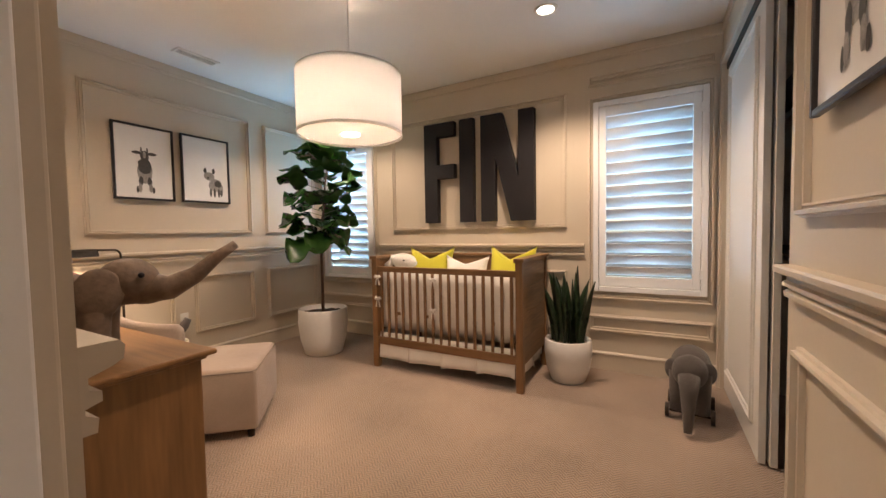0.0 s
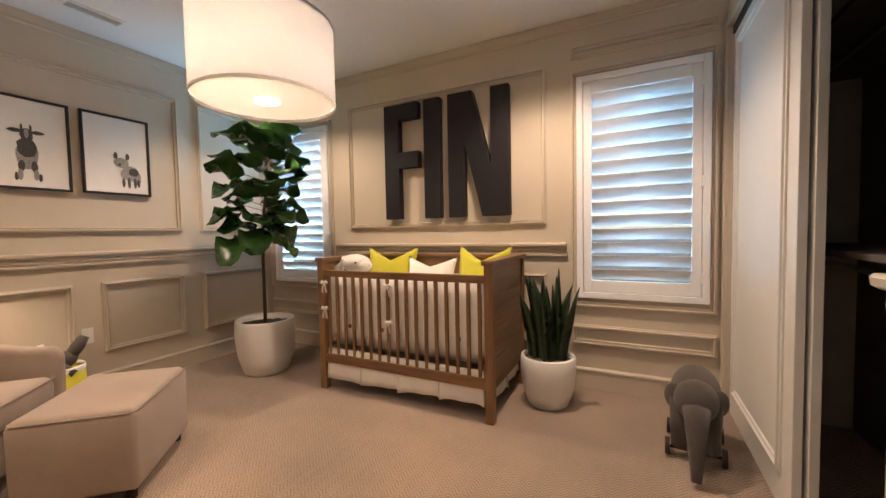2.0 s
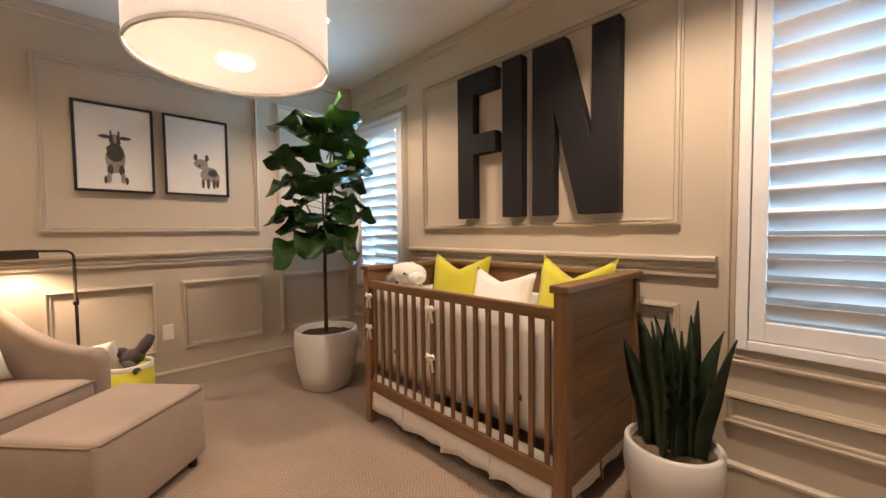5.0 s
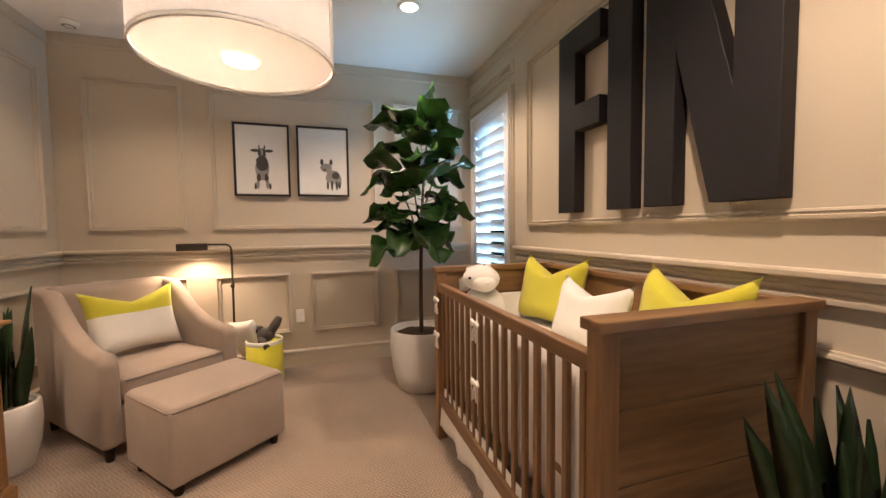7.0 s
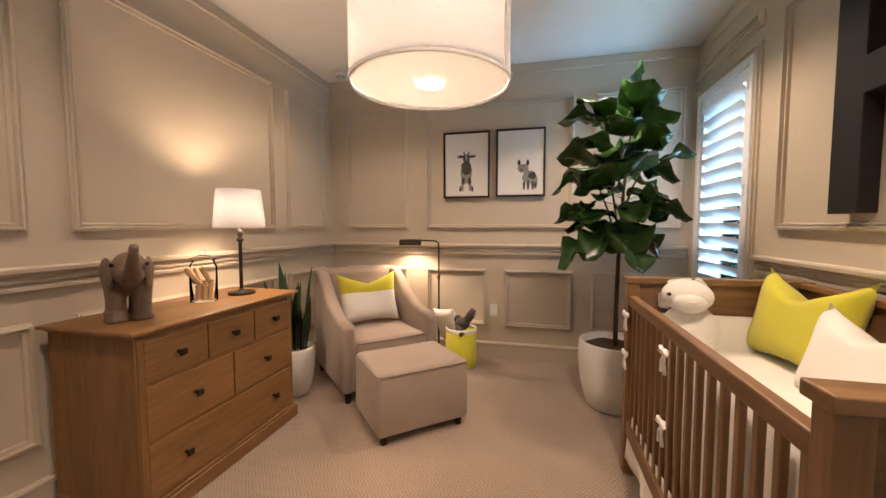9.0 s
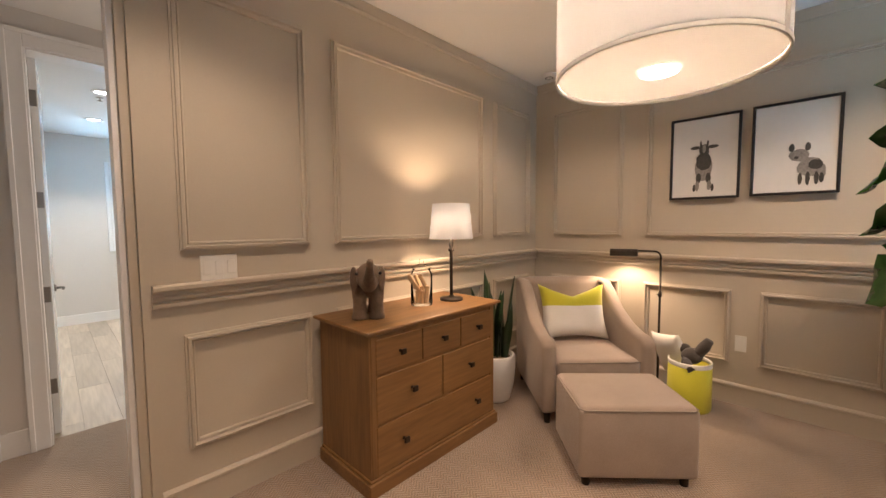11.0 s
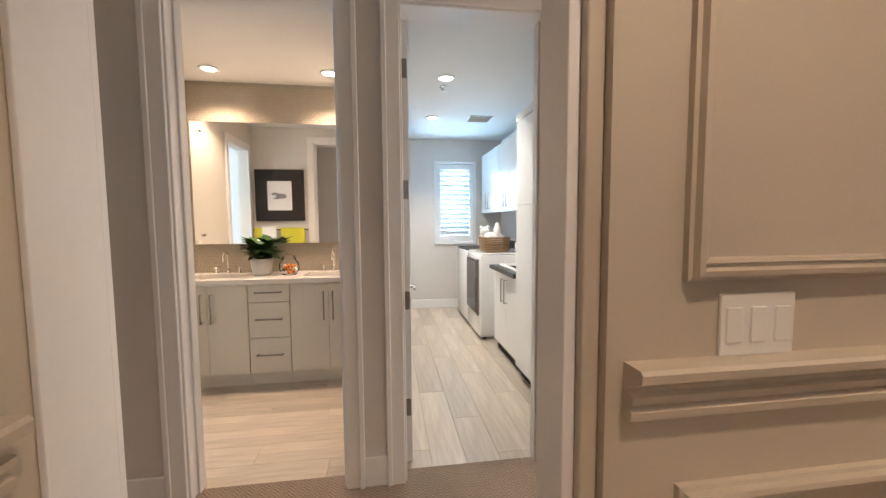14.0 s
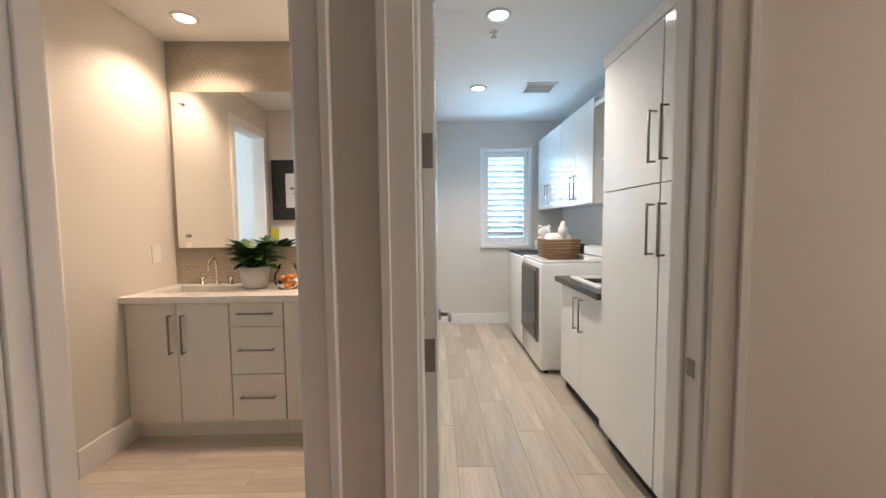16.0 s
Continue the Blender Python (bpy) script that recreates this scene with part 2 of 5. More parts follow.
M_ASH = mat("blue_grey_wall_paint", (0.46, 0.46, 0.48), 0.7, grain=90, amount=0.04)
M_OUT = mat("exterior_ground_soil", (0.22, 0.20, 0.16), 1.0, grain=3, amount=0.4)
M_TAN = mat("tan_stucco", (0.5, 0.45, 0.38), 0.9, grain=30, amount=0.1)


def glass_material():
    m = bpy.data.materials.new("clear_glass")
    m.use_nodes = True
    nt = m.node_tree
    g, t, mx = nt.nodes.new("ShaderNodeBsdfGlossy"), nt.nodes.new("ShaderNodeBsdfTransparent"), nt.nodes.new("ShaderNodeMixShader")
    g.inputs["Roughness"].default_value = 0.02
    fr = nt.nodes.new("ShaderNodeFresnel")
    fr.inputs["IOR"].default_value = 1.12
    nt.links.new(fr.outputs[0], mx.inputs[0])
    nt.links.new(t.outputs[0], mx.inputs[1])
    nt.links.new(g.outputs[0], mx.inputs[2])
    nt.links.new(mx.outputs[0], nt.nodes["Material Output"].inputs["Surface"])
    return m


M_GLASS = glass_material()


# ---- mesh helpers ----
def box(bm, lo, hi, bevel=0.0, seg=2, m=None):
    r = bmesh.ops.create_cube(bm, size=1.0)
    c = [(a + b) / 2 for a, b in zip(lo, hi)]
    s = [abs(b - a) for a, b in zip(lo, hi)]
    for v in r["verts"]:
        v.co = Vector([v.co[i] * s[i] + c[i] for i in range(3)])
    verts = r["verts"]
    if bevel:
        edges = list({e for v in verts for e in v.link_edges})
        before = set(bm.verts) - set(verts)
        bmesh.ops.bevel(bm, geom=edges, offset=min(bevel, min(s) * 0.49), segments=seg, affect="EDGES", profile=0.5)
        verts = [v for v in bm.verts if v not in before]
    if m is not None:
        bmesh.ops.transform(bm, matrix=m, verts=verts)
    return bm


def rod(bm, a, b, r, r2=None, n=12, caps=True):
    a, b = Vector(a), Vector(b)
    d = b - a
    m = Matrix.Translation((a + b) / 2) @ d.to_track_quat("Z", "Y").to_matrix().to_4x4()
    bmesh.ops.create_cone(bm, cap_ends=caps, segments=n, radius1=r, radius2=r if r2 is None else r2, depth=d.length, matrix=m)
    return bm


def ball(bm, c, r, m=None, n=16):
    r = r if hasattr(r, "__len__") else (r, r, r)
    mm = Matrix.Translation(c) @ (m or Matrix()) @ Matrix.Diagonal((*r, 1))
    bmesh.ops.create_uvsphere(bm, u_segments=n, v_segments=max(8, n * 2 // 3), radius=1, matrix=mm)
    return bm


def lathe(bm, profile, c=(0, 0, 0), n=40):
    rings = []
    for r, z in profile:
        if r < 1e-5:
            rings.append([bm.verts.new((c[0], c[1], c[2] + z))])
        else:
            rings.append([bm.verts.new((c[0] + r * math.cos(2 * math.pi * k / n), c[1] + r * math.sin(2 * math.pi * k / n), c[2] + z)) for k in range(n)])
    for a, b in zip(rings, rings[1:]):
        for k in range(n):
            q = [a[k % len(a)], a[(k + 1) % len(a)], b[(k + 1) % len(b)], b[k % len(b)]]
            q = list(dict.fromkeys(q))
            if len(q) > 2:
                bm.faces.new(q)
    return bm


def tube(bm, pts, r, n=8):
    pts = [Vector(p) for p in pts]
    rs = r if hasattr(r, "__len__") else [r] * len(pts)
    rings = []
    up = Vector((0.31, 0.17, 0.93))
    for i, p in enumerate(pts):
        d = (pts[min(i + 1, len(pts) - 1)] - pts[max(i - 1, 0)]).normalized()
        if abs(d.dot(up)) > 0.97:
            up = Vector((0.9, 0.2, 0.1))
        s = d.cross(up).normalized()
        u = s.cross(d)
        rings.append([bm.verts.new(p + rs[i] * (math.cos(2 * math.pi * k / n) * s + math.sin(2 * math.pi * k / n) * u)) for k in range(n)])
    for a, b in zip(rings, rings[1:]):
        for k in range(n):
            bm.faces.new((a[k], a[(k + 1) % n], b[(k + 1) % n], b[k]))
    bm.faces.new(rings[0][::-1])
    bm.faces.new(rings[-1])
    return bm


def prism(bm, outline, d0, d1, place):
    """An outline of (u, v) made solid between depths d0 and d1; place(u, v, d) gives the point."""
    a = [bm.verts.new(place(u, v, d0)) for u, v in outline]
    b = [bm.verts.new(place(u, v, d1)) for u, v in outline]
    bm.faces.new(a)
    bm.faces.new(b[::-1])
    n = len(a)
    for k in range(n):
        bm.faces.new((a[k], b[k], b[(k + 1) % n], a[(k + 1) % n]))
    return bm


def mesh_of(bm, name, material, smooth=False):
    bmesh.ops.recalc_face_normals(bm, faces=bm.faces)
    me = bpy.data.meshes.new(name)
    bm.to_mesh(me)
    bm.free()
    me.materials.append(material)
    if smooth:
        for p in me.polygons:
            p.use_smooth = True
    return me


def part(name, bm, material, parent, label="", smooth=False):
    ob = new(name, mesh_of(bm, name, material, smooth))
    ob.parent = parent
    if label:
        ob["label"] = label
    return ob


def solid(name, bm, material, label="", category="", kind="", group="", m=None, smooth=False):
    ob = new(name, mesh_of(bm, name, material, smooth))
    if m is not None:
        ob.matrix_world = m
    return tagged(ob, label, category, group, kind)


def thing(name, label, category, m=None, group="", kind=""):
    ob = new(name)
    ob.empty_display_size = 0.05
    if m is not None:
        ob.matrix_world = m
    return tagged(ob, label, category, group, kind)


def B():
    return bmesh.new()


def bx(*boxes, bevel=0.0, seg=2):
    bm = B()
    for lo, hi in boxes:
        box(bm, lo, hi, bevel, seg)
    return bm


# ---- structure ----
XL, XR, XE, YF, YD = -3.75, 0.58, 0.46, 3.43, 0.0
solid("floor_bedroom", bx(((-4.0, -0.17, -0.1), (1.25, 3.6, 0.0))), M_CARPET, "beige looped herringbone carpet", "carpet", "structure")
solid("floor_hall", bx(((-3.6, -1.40, -0.1), (1.5, -0.17, 0.0))), M_CARPET, "grey-beige looped carpet in the hall", "carpet", "structure")
solid("ceiling_bedroom", bx(((-4.0, -0.17, H), (1.3, 3.7, H + 0.1))), M_CEIL, "smooth white painted ceiling", "ceiling", "structure")
solid("ceiling_hall", bx(((-3.6, -1.37, HS), (1.5, -0.17, HS + 0.1))), M_CEIL, "white hall ceiling", "ceiling", "structure")
solid("ceiling_bath_laundry", bx(((-2.1, -5.6, HS), (3.6, -1.37, HS + 0.1))), M_CEIL, "white ceiling", "ceiling", "structure")

W1 = (-0.395, 0.440, 0.697, 2.335)   # outer casing of the two shuttered windows: x0, x1, z0, z1
W2 = (-3.66, -2.840, 0.697, 2.335)


def wall_y(name, x0, x1, y0, y1, holes, material, label, z1=H):
    """A wall along x with openings (x0, x1, z0, z1) through it."""
    bm = B()
    x = x0
    for a, b, c, d in sorted(holes):
        if a > x:
            box(bm, (x, y0, 0), (a, y1, z1))
        if c > 0:
            box(bm, (a, y0, 0), (b, y1, c))
        if d < z1:
            box(bm, (a, y0, d), (b, y1, z1))
        x = b
    if x < x1:
        box(bm, (x, y0, 0), (x1, y1, z1))
    return solid(name, bm, material, label, "wall", "structure")


def wall_x(name, y0, y1, x0, x1, holes, material, label, z1=H):
    bm = B()
    y = y0
    for a, b, c, d in sorted(holes):
        if a > y:
            box(bm, (x0, y, 0), (x1, a, z1))
        if c > 0:
            box(bm, (x0, a, 0), (x1, b, c))
        if d < z1:
            box(bm, (x0, a, d), (x1, b, z1))
        y = b
    if y < y1:
        box(bm, (x0, y, 0), (x1, y1, z1))
    return solid(name, bm, material, label, "wall", "structure")


hole = lambda w: (w[0] + 0.07, w[1] - 0.07, w[2] + 0.07, w[3] - 0.07)
GREIGE = "greige painted wall with applied panel mouldings"
wall_y("wall_north", XL - 0.15, 1.25, YF, YF + 0.16, [hole(W1), hole(W2)], M_WALL, GREIGE)
wall_x("wall_west", -0.165, YF, XL - 0.15, XL, [], M_WALL, GREIGE)
wall_y("wall_south", XL, XE, -0.165, YD, [(-0.465, XE, 0, 2.44)], M_WALL, GREIGE)
wall_x("wall_east", -0.165, 1.50, XE, XE + 0.24, [], M_WALL, GREIGE)
wall_x("wall_closet_head", 1.50, YF, XR - 0.06, XR + 0.12, [(1.50, 3.37, 0, 2.45)], M_WALL, GREIGE)
wall_x("wall_closet_back", 1.5, YF, 1.15, 1.25, [], M_CLOSETSHADE, "closet back wall with its shade coloured near-black")
wall_y("wall_closet_side", XE + 0.24, 1.15, 1.40, 1.50, [], M_CLOSETSHADE, "closet side wall with its shade coloured near-black")
wall_y("wall_hall_south", -3.6, 1.5, -1.45, -1.30, [(-0.905, -0.140, 0, 2.44), (0.150, 0.915, 0, 2.44)], M_HALL, "pale greige hall wall with two doorways")
wall_x("wall_hall_end", -1.30, -0.165, 1.36, 1.5, [], M_HALL, "pale hall end wall")
wall_y("wall_hall_north_end", XE, 1.36, -0.165, -0.02, [], M_HALL, "pale hall wall")
wall_x("wall_hall_far", -1.30, -0.165, -3.7, -3.6, [], M_HALL, "pale hall wall")
wall_y("wall_bath_south", 0.12, 3.6, -3.29, -3.17, [], M_BATH, "pale bathroom wall behind the vanity")
LW2 = (-5.09, -4.30, 1.02, 2.31)
wall_x("wall_bath_west", -5.32, -1.45, 0.0, 0.12, [(LW2[0] + 0.07, LW2[1] - 0.07, LW2[2] + 0.07, LW2[3] - 0.07)], M_HALL, "pale wall between bathroom and laundry")
wall_x("wall_bath_east", -3.17, -1.45, 1.72, 1.84, [(-2.22, -1.60, 0, 2.30)], M_BATH, "pale bathroom wall with a doorway")
wall_x("wall_side_room", -3.17, -1.45, 3.3, 3.42, [], M_HALL, "pale wall of the next room")
wall_y("wall_side_room_end", 1.5, 3.6, -1.45, -1.30, [], M_HALL, "pale wall")
LW = (-1.46, -0.79, 1.014, 2.31)
wall_y("wall_laundry_south", -2.1, 0.12, -5.45, -5.32, [hole(LW)], M_HALL, "pale laundry wall with a shuttered window")
wall_x("wall_laundry_west", -5.32, -1.45, -2.0, -1.88, [], M_HALL, "pale laundry wall")
solid("ground", bx(((-300, -300, -0.5), (300, 300, -0.35))), M_OUT, "bare ground outside", "ground", "structure")

# wall mouldings
PROFILE = ((0.0, 0.0), (0.0, 0.014), (0.008, 0.016), (0.010, 0.030), (0.020, 0.032), (0.024, 0.013), (0.030, 0.011), (0.033, 0.018), (0.040, 0.016), (0.042, 0.0))


def on_y(y, s):
    return lambda u, v, d: (u, y + s * d, v)


def on_x(x, s):
    return lambda u, v, d: (x + s * d, u, v)


def moulding(u0, u1, v0, v1, place, material=None, name="trim"):
    """A mitred picture-frame moulding on a wall."""
    bm = B()
    u0, u1 = min(u0, u1), max(u0, u1)
    rings = []
    for su, sv, u, v in ((1, 1, u0, v0), (-1, 1, u1, v0), (-1, -1, u1, v1), (1, -1, u0, v1)):
        rings.append([bm.verts.new(place(u + su * w, v + sv * w, d)) for w, d in PROFILE])
    for k in range(4):
        a, b = rings[k], rings[(k + 1) % 4]
        for i in range(len(a) - 1):
            bm.faces.new((a[i], b[i], b[i + 1], a[i + 1]))
    return solid(name, bm, material or M_TRIM, "greige painted panel moulding", "moulding", "structure")


RAIL = ((0, 0), (0.024, 0), (0.026, 0.014), (0.014, 0.020), (0.014, 0.026), (0.030, 0.030), (0.030, 0.040), (0.018, 0.044), (0.018, 0.056), (0.040, 0.062), (0.052, 0.068), (0.054, 0.082), (0.048, 0.088), (0, 0.088))
BASE = ((0, 0), (0.016, 0), (0.018, 0.130), (0.026, 0.136), (0.026, 0.150), (0.014, 0.160), (0, 0.160))
CROWN = ((0, 0), (0.010, 0), (0.016, 0.012), (0.010, 0.022), (0.008, 0.085), (0, 0.085))


def run(section, u0, u1, z, place, name, label, material=None):
    bm = B()
    prism(bm, section, u0, u1, lambda d, v, u: place(u, z + v, d))
    return solid(name, bm, material or M_TRIM, label, "moulding", "structure")


N_, W_, S_, E_ = on_y(YF, -1), on_x(XL, 1), on_y(YD, 1), on_x(XE, -1)
for place, u0, u1, kinds in ((W_, YD + 0.05, YF - 0.05, "brc"), (S_, XL, -0.500, "brc"), (N_, XL, XR, "bc"), (N_, W2[1] + 0.10, W1[0] - 0.075, "r"),
                             (E_, 0.05, 1.45, "br"), (E_, 0.02, 1.50, "c"), (on_x(XR - 0.06, -1), 1.50, YF - 0.05, "c")):
    for k in kinds:
        if k == "r":
            run([(d, v * 1.17) for d, v in RAIL], u0, u1, 1.010, place, "trim", "stepped greige chair rail")
        elif k == "b":
            run(BASE, u0, u1, 0, place, "baseboard", "tall greige baseboard")
        else:
            run(CROWN, u0, u1, H - 0.09, place, "trim", "flat greige frieze moulding under the ceiling")
UP, LOWP = (1.260, 2.462), (0.314, 0.870)
for a, b in ((0.2, 0.87), (1.06, 2.456), (2.62, 3.34)):
    moulding(a, b, *UP, W_)
for a, b in ((0.2, 0.87), (1.06, 1.668), (1.838, 2.456), (2.62, 3.34)):
    moulding(a, b, *LOWP, W_)
for a, b in ((-1.24, -0.612), (-2.84, -1.405), (-3.60, -3.01)):
    moulding(a, b, *UP, S_)
    moulding(a, b, 0.318, 0.867, S_)
moulding(-2.570, -0.622, *UP, N_)
moulding(-2.570, -0.622, *LOWP, N_)
for w in (W1, W2):
    x1 = min(w[1] + 0.045, XR - 0.02)
    moulding(w[0] - 0.045 if w is W1 else XL + 0.005, x1, w[2] - 0.075, w[3] + 0.055, N_)
    moulding(w[0] - 0.045 if w is W1 else XL + 0.005, x1, 0.335, 0.49, N_)
    moulding(w[0] - 0.045 if w is W1 else XL + 0.005, x1, 2.475, 2.57, N_)
moulding(0.12, 1.36, *UP, E_)
moulding(0.12, 1.36, 0.316, 0.868, E_)
# flat casing round the bedroom side of the entrance and the closet
solid("trim_entrance", bx(((-0.465, -0.165, 0), (-0.430, -0.022, 2.44)), bevel=0.004), M_TRIM, "greige casing beside the entrance", "casing", "structure")
solid("trim_closet", bx(((XE + 0.02, 1.50, 0), (XE + 0.14, 1.516, 2.45)), ((XR - 0.078, 3.372, 0), (XR - 0.06, 3.425, 2.50)), ((XR - 0.078, 1.505, 2.452), (XR - 0.06, 3.372, 2.50)), bevel=0.004), M_TRIM, "greige casing round the closet", "casing", "structure")
# white jamb liners of the entrance
solid("trim_jamb", bx(((-0.430, -0.163, 0), (-0.405, -0.045, 2.44)), ((XE - 0.012, -0.163, 0), (XE, -0.012, 2.44)), ((-0.405, -0.163, 2.425), (XE - 0.012, -0.03, 2.44)), bevel=0.003), M_WHITE, "white painted door jamb", "door frame", "structure")
solid("trim_jamb_casing", bx(((-0.500, -0.187, 0), (-0.409, -0.165, 2.53)), ((XE - 0.008, -0.187, 0), (XE + 0.09, -0.165, 2.53)), bevel=0.004), M_WHITE, "white door casing on the hall side", "door frame", "structure")


def door_case(x0, x1, name):
    """Stepped white casing and jambs round a hall doorway in the wall y -1.45..-1.30."""
    bm = B()
    for lo, hi in (((x0 - 0.088, -1.30, 0), (x0 + 0.004, -1.282, 2.53)), ((x1 - 0.004, -1.30, 0), (x1 + 0.088, -1.282, 2.53)), ((x0 + 0.004, -1.30, 2.436), (x1 - 0.004, -1.282, 2.53)),
                   ((x0 - 0.088, -1.282, 0), (x0 - 0.062, -1.272, 2.53)), ((x1 + 0.062, -1.282, 0), (x1 + 0.088, -1.272, 2.53)), ((x0 - 0.062, -1.282, 2.504), (x1 + 0.062, -1.272, 2.53)),
                   ((x0, -1.45, 0), (x0 + 0.014, -1.30, 2.44)), ((x1 - 0.014, -1.45, 0), (x1, -1.30, 2.44)), ((x0 + 0.014, -1.45, 2.426), (x1 - 0.014, -1.30, 2.44)),
                   ((x0 + 0.014, -1.425, 0), (x0 + 0.026, -1.365, 2.426)), *(() if x0 < 0 else (((x1 - 0.026, -1.425, 0), (x1 - 0.014, -1.365, 2.426)),)),
                   ((x0 - 0.088, -1.47, 0), (x0, -1.45, 2.53)), ((x1, -1.47, 0), (x1 + 0.088, -1.45, 2.53)), ((x0, -1.47, 2.44), (x1, -1.45, 2.53))):
        box(bm, lo, hi, 0.003, 1)
    solid(name, bm, M_WHITE, "white stepped door casing", "door frame", "structure")


door_case(-0.905, -0.140, "trim_laundry_door")
door_case(0.150, 0.915, "trim_bath_door")
for n, (a, b) in enumerate(((-0.052, 0.062), (1.003, 1.36), (-3.6, -0.993))):
    solid("baseboard", bx(((a, -1.30, 0), (b, -1.284, 0.155)), bevel=0.004), M_WHITE, "white hall baseboard", "baseboard", "structure")
solid("baseboard", bx(((1.344, -1.28, 0), (1.36, -0.19, 0.155)), bevel=0.004), M_WHITE, "white hall baseboard", "baseboard", "structure")
solid("baseboard", bx(((-2.0, -5.32, 0), (-0.0, -5.304, 0.14)), bevel=0.004), M_WHITE, "white laundry baseboard", "baseboard", "structure")
solid("baseboard", bx(((-0.016, -5.30, 0), (0.0, -1.445, 0.14)), bevel=0.004), M_WHITE, "white laundry baseboard", "baseboard", "structure")
solid("baseboard", bx(((1.704, -3.15, 0), (1.72, -2.30, 0.155)), bevel=0.004), M_WHITE, "white bathroom baseboard", "baseboard", "structure")
solid("trim_side_door", bx(((1.70, -2.29, 0), (1.72, -2.22, 2.39)), ((1.70, -1.60, 0), (1.72, -1.53, 2.39)), ((1.70, -2.22, 2.30), (1.72, -1.60, 2.39)), bevel=0.004), M_WHITE, "white casing round the bathroom side doorway", "door frame", "structure")


def shutter_window(name, w, wy, s, pitch, tilt, label):
    """A plantation shutter set in a window opening; the room lies on side s of the wall face wy."""
    x0, x1, z0, z1 = w
    t = thing(name, label, "window", kind="structure")
    y = lambda d: wy + s * d
    bm = B()
    f = 0.045
    for lo, hi in (((x0, y(-0.03), z0), (x0 + f, y(0.035), z1)), ((x1 - f, y(-0.03), z0), (x1, y(0.035), z1)), ((x0 + f, y(-0.03), z0), (x1 - f, y(0.035), z0 + f)), ((x0 + f, y(-0.03), z1 - f), (x1 - f, y(0.035), z1))):
        box(bm, lo, hi, 0.005)
    part("window_frame", bm, M_SLAT, t)
    g = f + 0.003
    st, rl = 0.055, 0.085
    for nm, lo, hi in (("stile", (x0 + g, y(-0.012), z0 + g), (x0 + g + st, y(0.022), z1 - g)), ("stile", (x1 - g - st, y(-0.012), z0 + g), (x1 - g, y(0.022), z1 - g)),
                       ("shutter_rail", (x0 + g + st, y(-0.010), z0 + g), (x1 - g - st, y(0.020), z0 + g + rl)), ("shutter_rail", (x0 + g + st, y(-0.010), z1 - g - rl), (x1 - g - st, y(0.020), z1 - g))):
        part(nm, bx((lo, hi), bevel=0.004), M_SLAT, t)
    a, b = z0 + g + rl, z1 - g - rl
    n = max(1, round((b - a) / pitch))
    me = None
    half = pitch * 0.56
    for k in range(n):
        zc = a + (k + 0.5) * (b - a) / n
        if me is None:
            bm = B()
            prof = [(math.cos(q) * half, math.sin(q) * 0.0055) for q in [i * math.pi / 8 for i in range(16)]]
            prism(bm, prof, x0 + g + st + 0.002, x1 - g - st - 0.002, lambda u, v, d: (d, u, v))
            me = mesh_of(bm, "slat", M_SLAT, True)
        ob = new("slat", me)
        ob.parent = t
        ob.matrix_basis = pose(0, y(0.004), zc, s * tilt)
    for zz in (z0 + 0.17, (z0 + z1) / 2, z1 - 0.17):
        part("hinge", bx(((x1 - f - 0.012, y(0.022), zz - 0.035), (x1 - f + 0.012, y(0.041), zz + 0.035)), bevel=0.003), M_SLAT, t)
    yy = y(-0.13)
    pane = part("pane", bx(((x0 + 0.07, yy - 0.003, z0 + 0.07), (x1 - 0.07, yy + 0.003, z1 - 0.07))), M_GLASS, t, "clear window glass")
    pane.visible_shadow = False
    part("sash", bx(((x0 + 0.07, yy - 0.02, (z0 + z1) / 2 - 0.02), (x1 - 0.07, yy - 0.004, (z0 + z1) / 2 + 0.02)), bevel=0.003), M_WHITE, t)
    return t


shutter_window("window_1", W1, YF, -1, 0.098, 47, "white plantation shutter over a daylit window")
shutter_window("window_2", W2, YF, -1, 0.098, 47, "white plantation shutter behind the fig tree")
shutter_window("window_3", LW, -5.32, 1, 0.075, 47, "white plantation shutter in the laundry")
shutter_window("window_4", LW2, 0.0, 1, 0.075, 47, "white plantation shutter on the laundry side wall").matrix_world = pose(0, 0, 0, 0, 0, 90)


# ---- bedroom things ----
def sliding_door(x, y0, y1, label):
    d = thing("closet_door", label, "sliding door")
    part("panel", bx(((x, y0, 0.012), (x + 0.032, y1, 2.44)), bevel=0.003), M_CLOSET, d)
    bm = B()
    rings = []
    u0, u1, v0, v1 = y0 + 0.11, y1 - 0.11, 0.17, 2.33
    for su, sv, u, v in ((1, 1, u0, v0), (-1, 1, u1, v0), (-1, -1, u1, v1), (1, -1, u0, v1)):
        rings.append([bm.verts.new((x - dd * 0.6, u + su * w, v + sv * w)) for w, dd in PROFILE])
    for k in range(4):
        a, b = rings[k], rings[(k + 1) % 4]
        for i in range(len(a) - 1):
            bm.faces.new((a[i], b[i], b[i + 1], a[i + 1]))
    part("panel_moulding", bm, M_CLOSET, d)
    bm = B()
    lathe(bm, ((0.014, -0.004), (0.024, -0.004), (0.026, 0.0), (0.026, 0.004), (0.0, 0.004)), n=24)
    p = part("finger_pull", bm, M_STEEL, d, "round recessed metal finger pull", True)
    p.matrix_basis = pose(x - 0.002, y0 + 0.16, 0.925, 0, 90, 0)
    return d


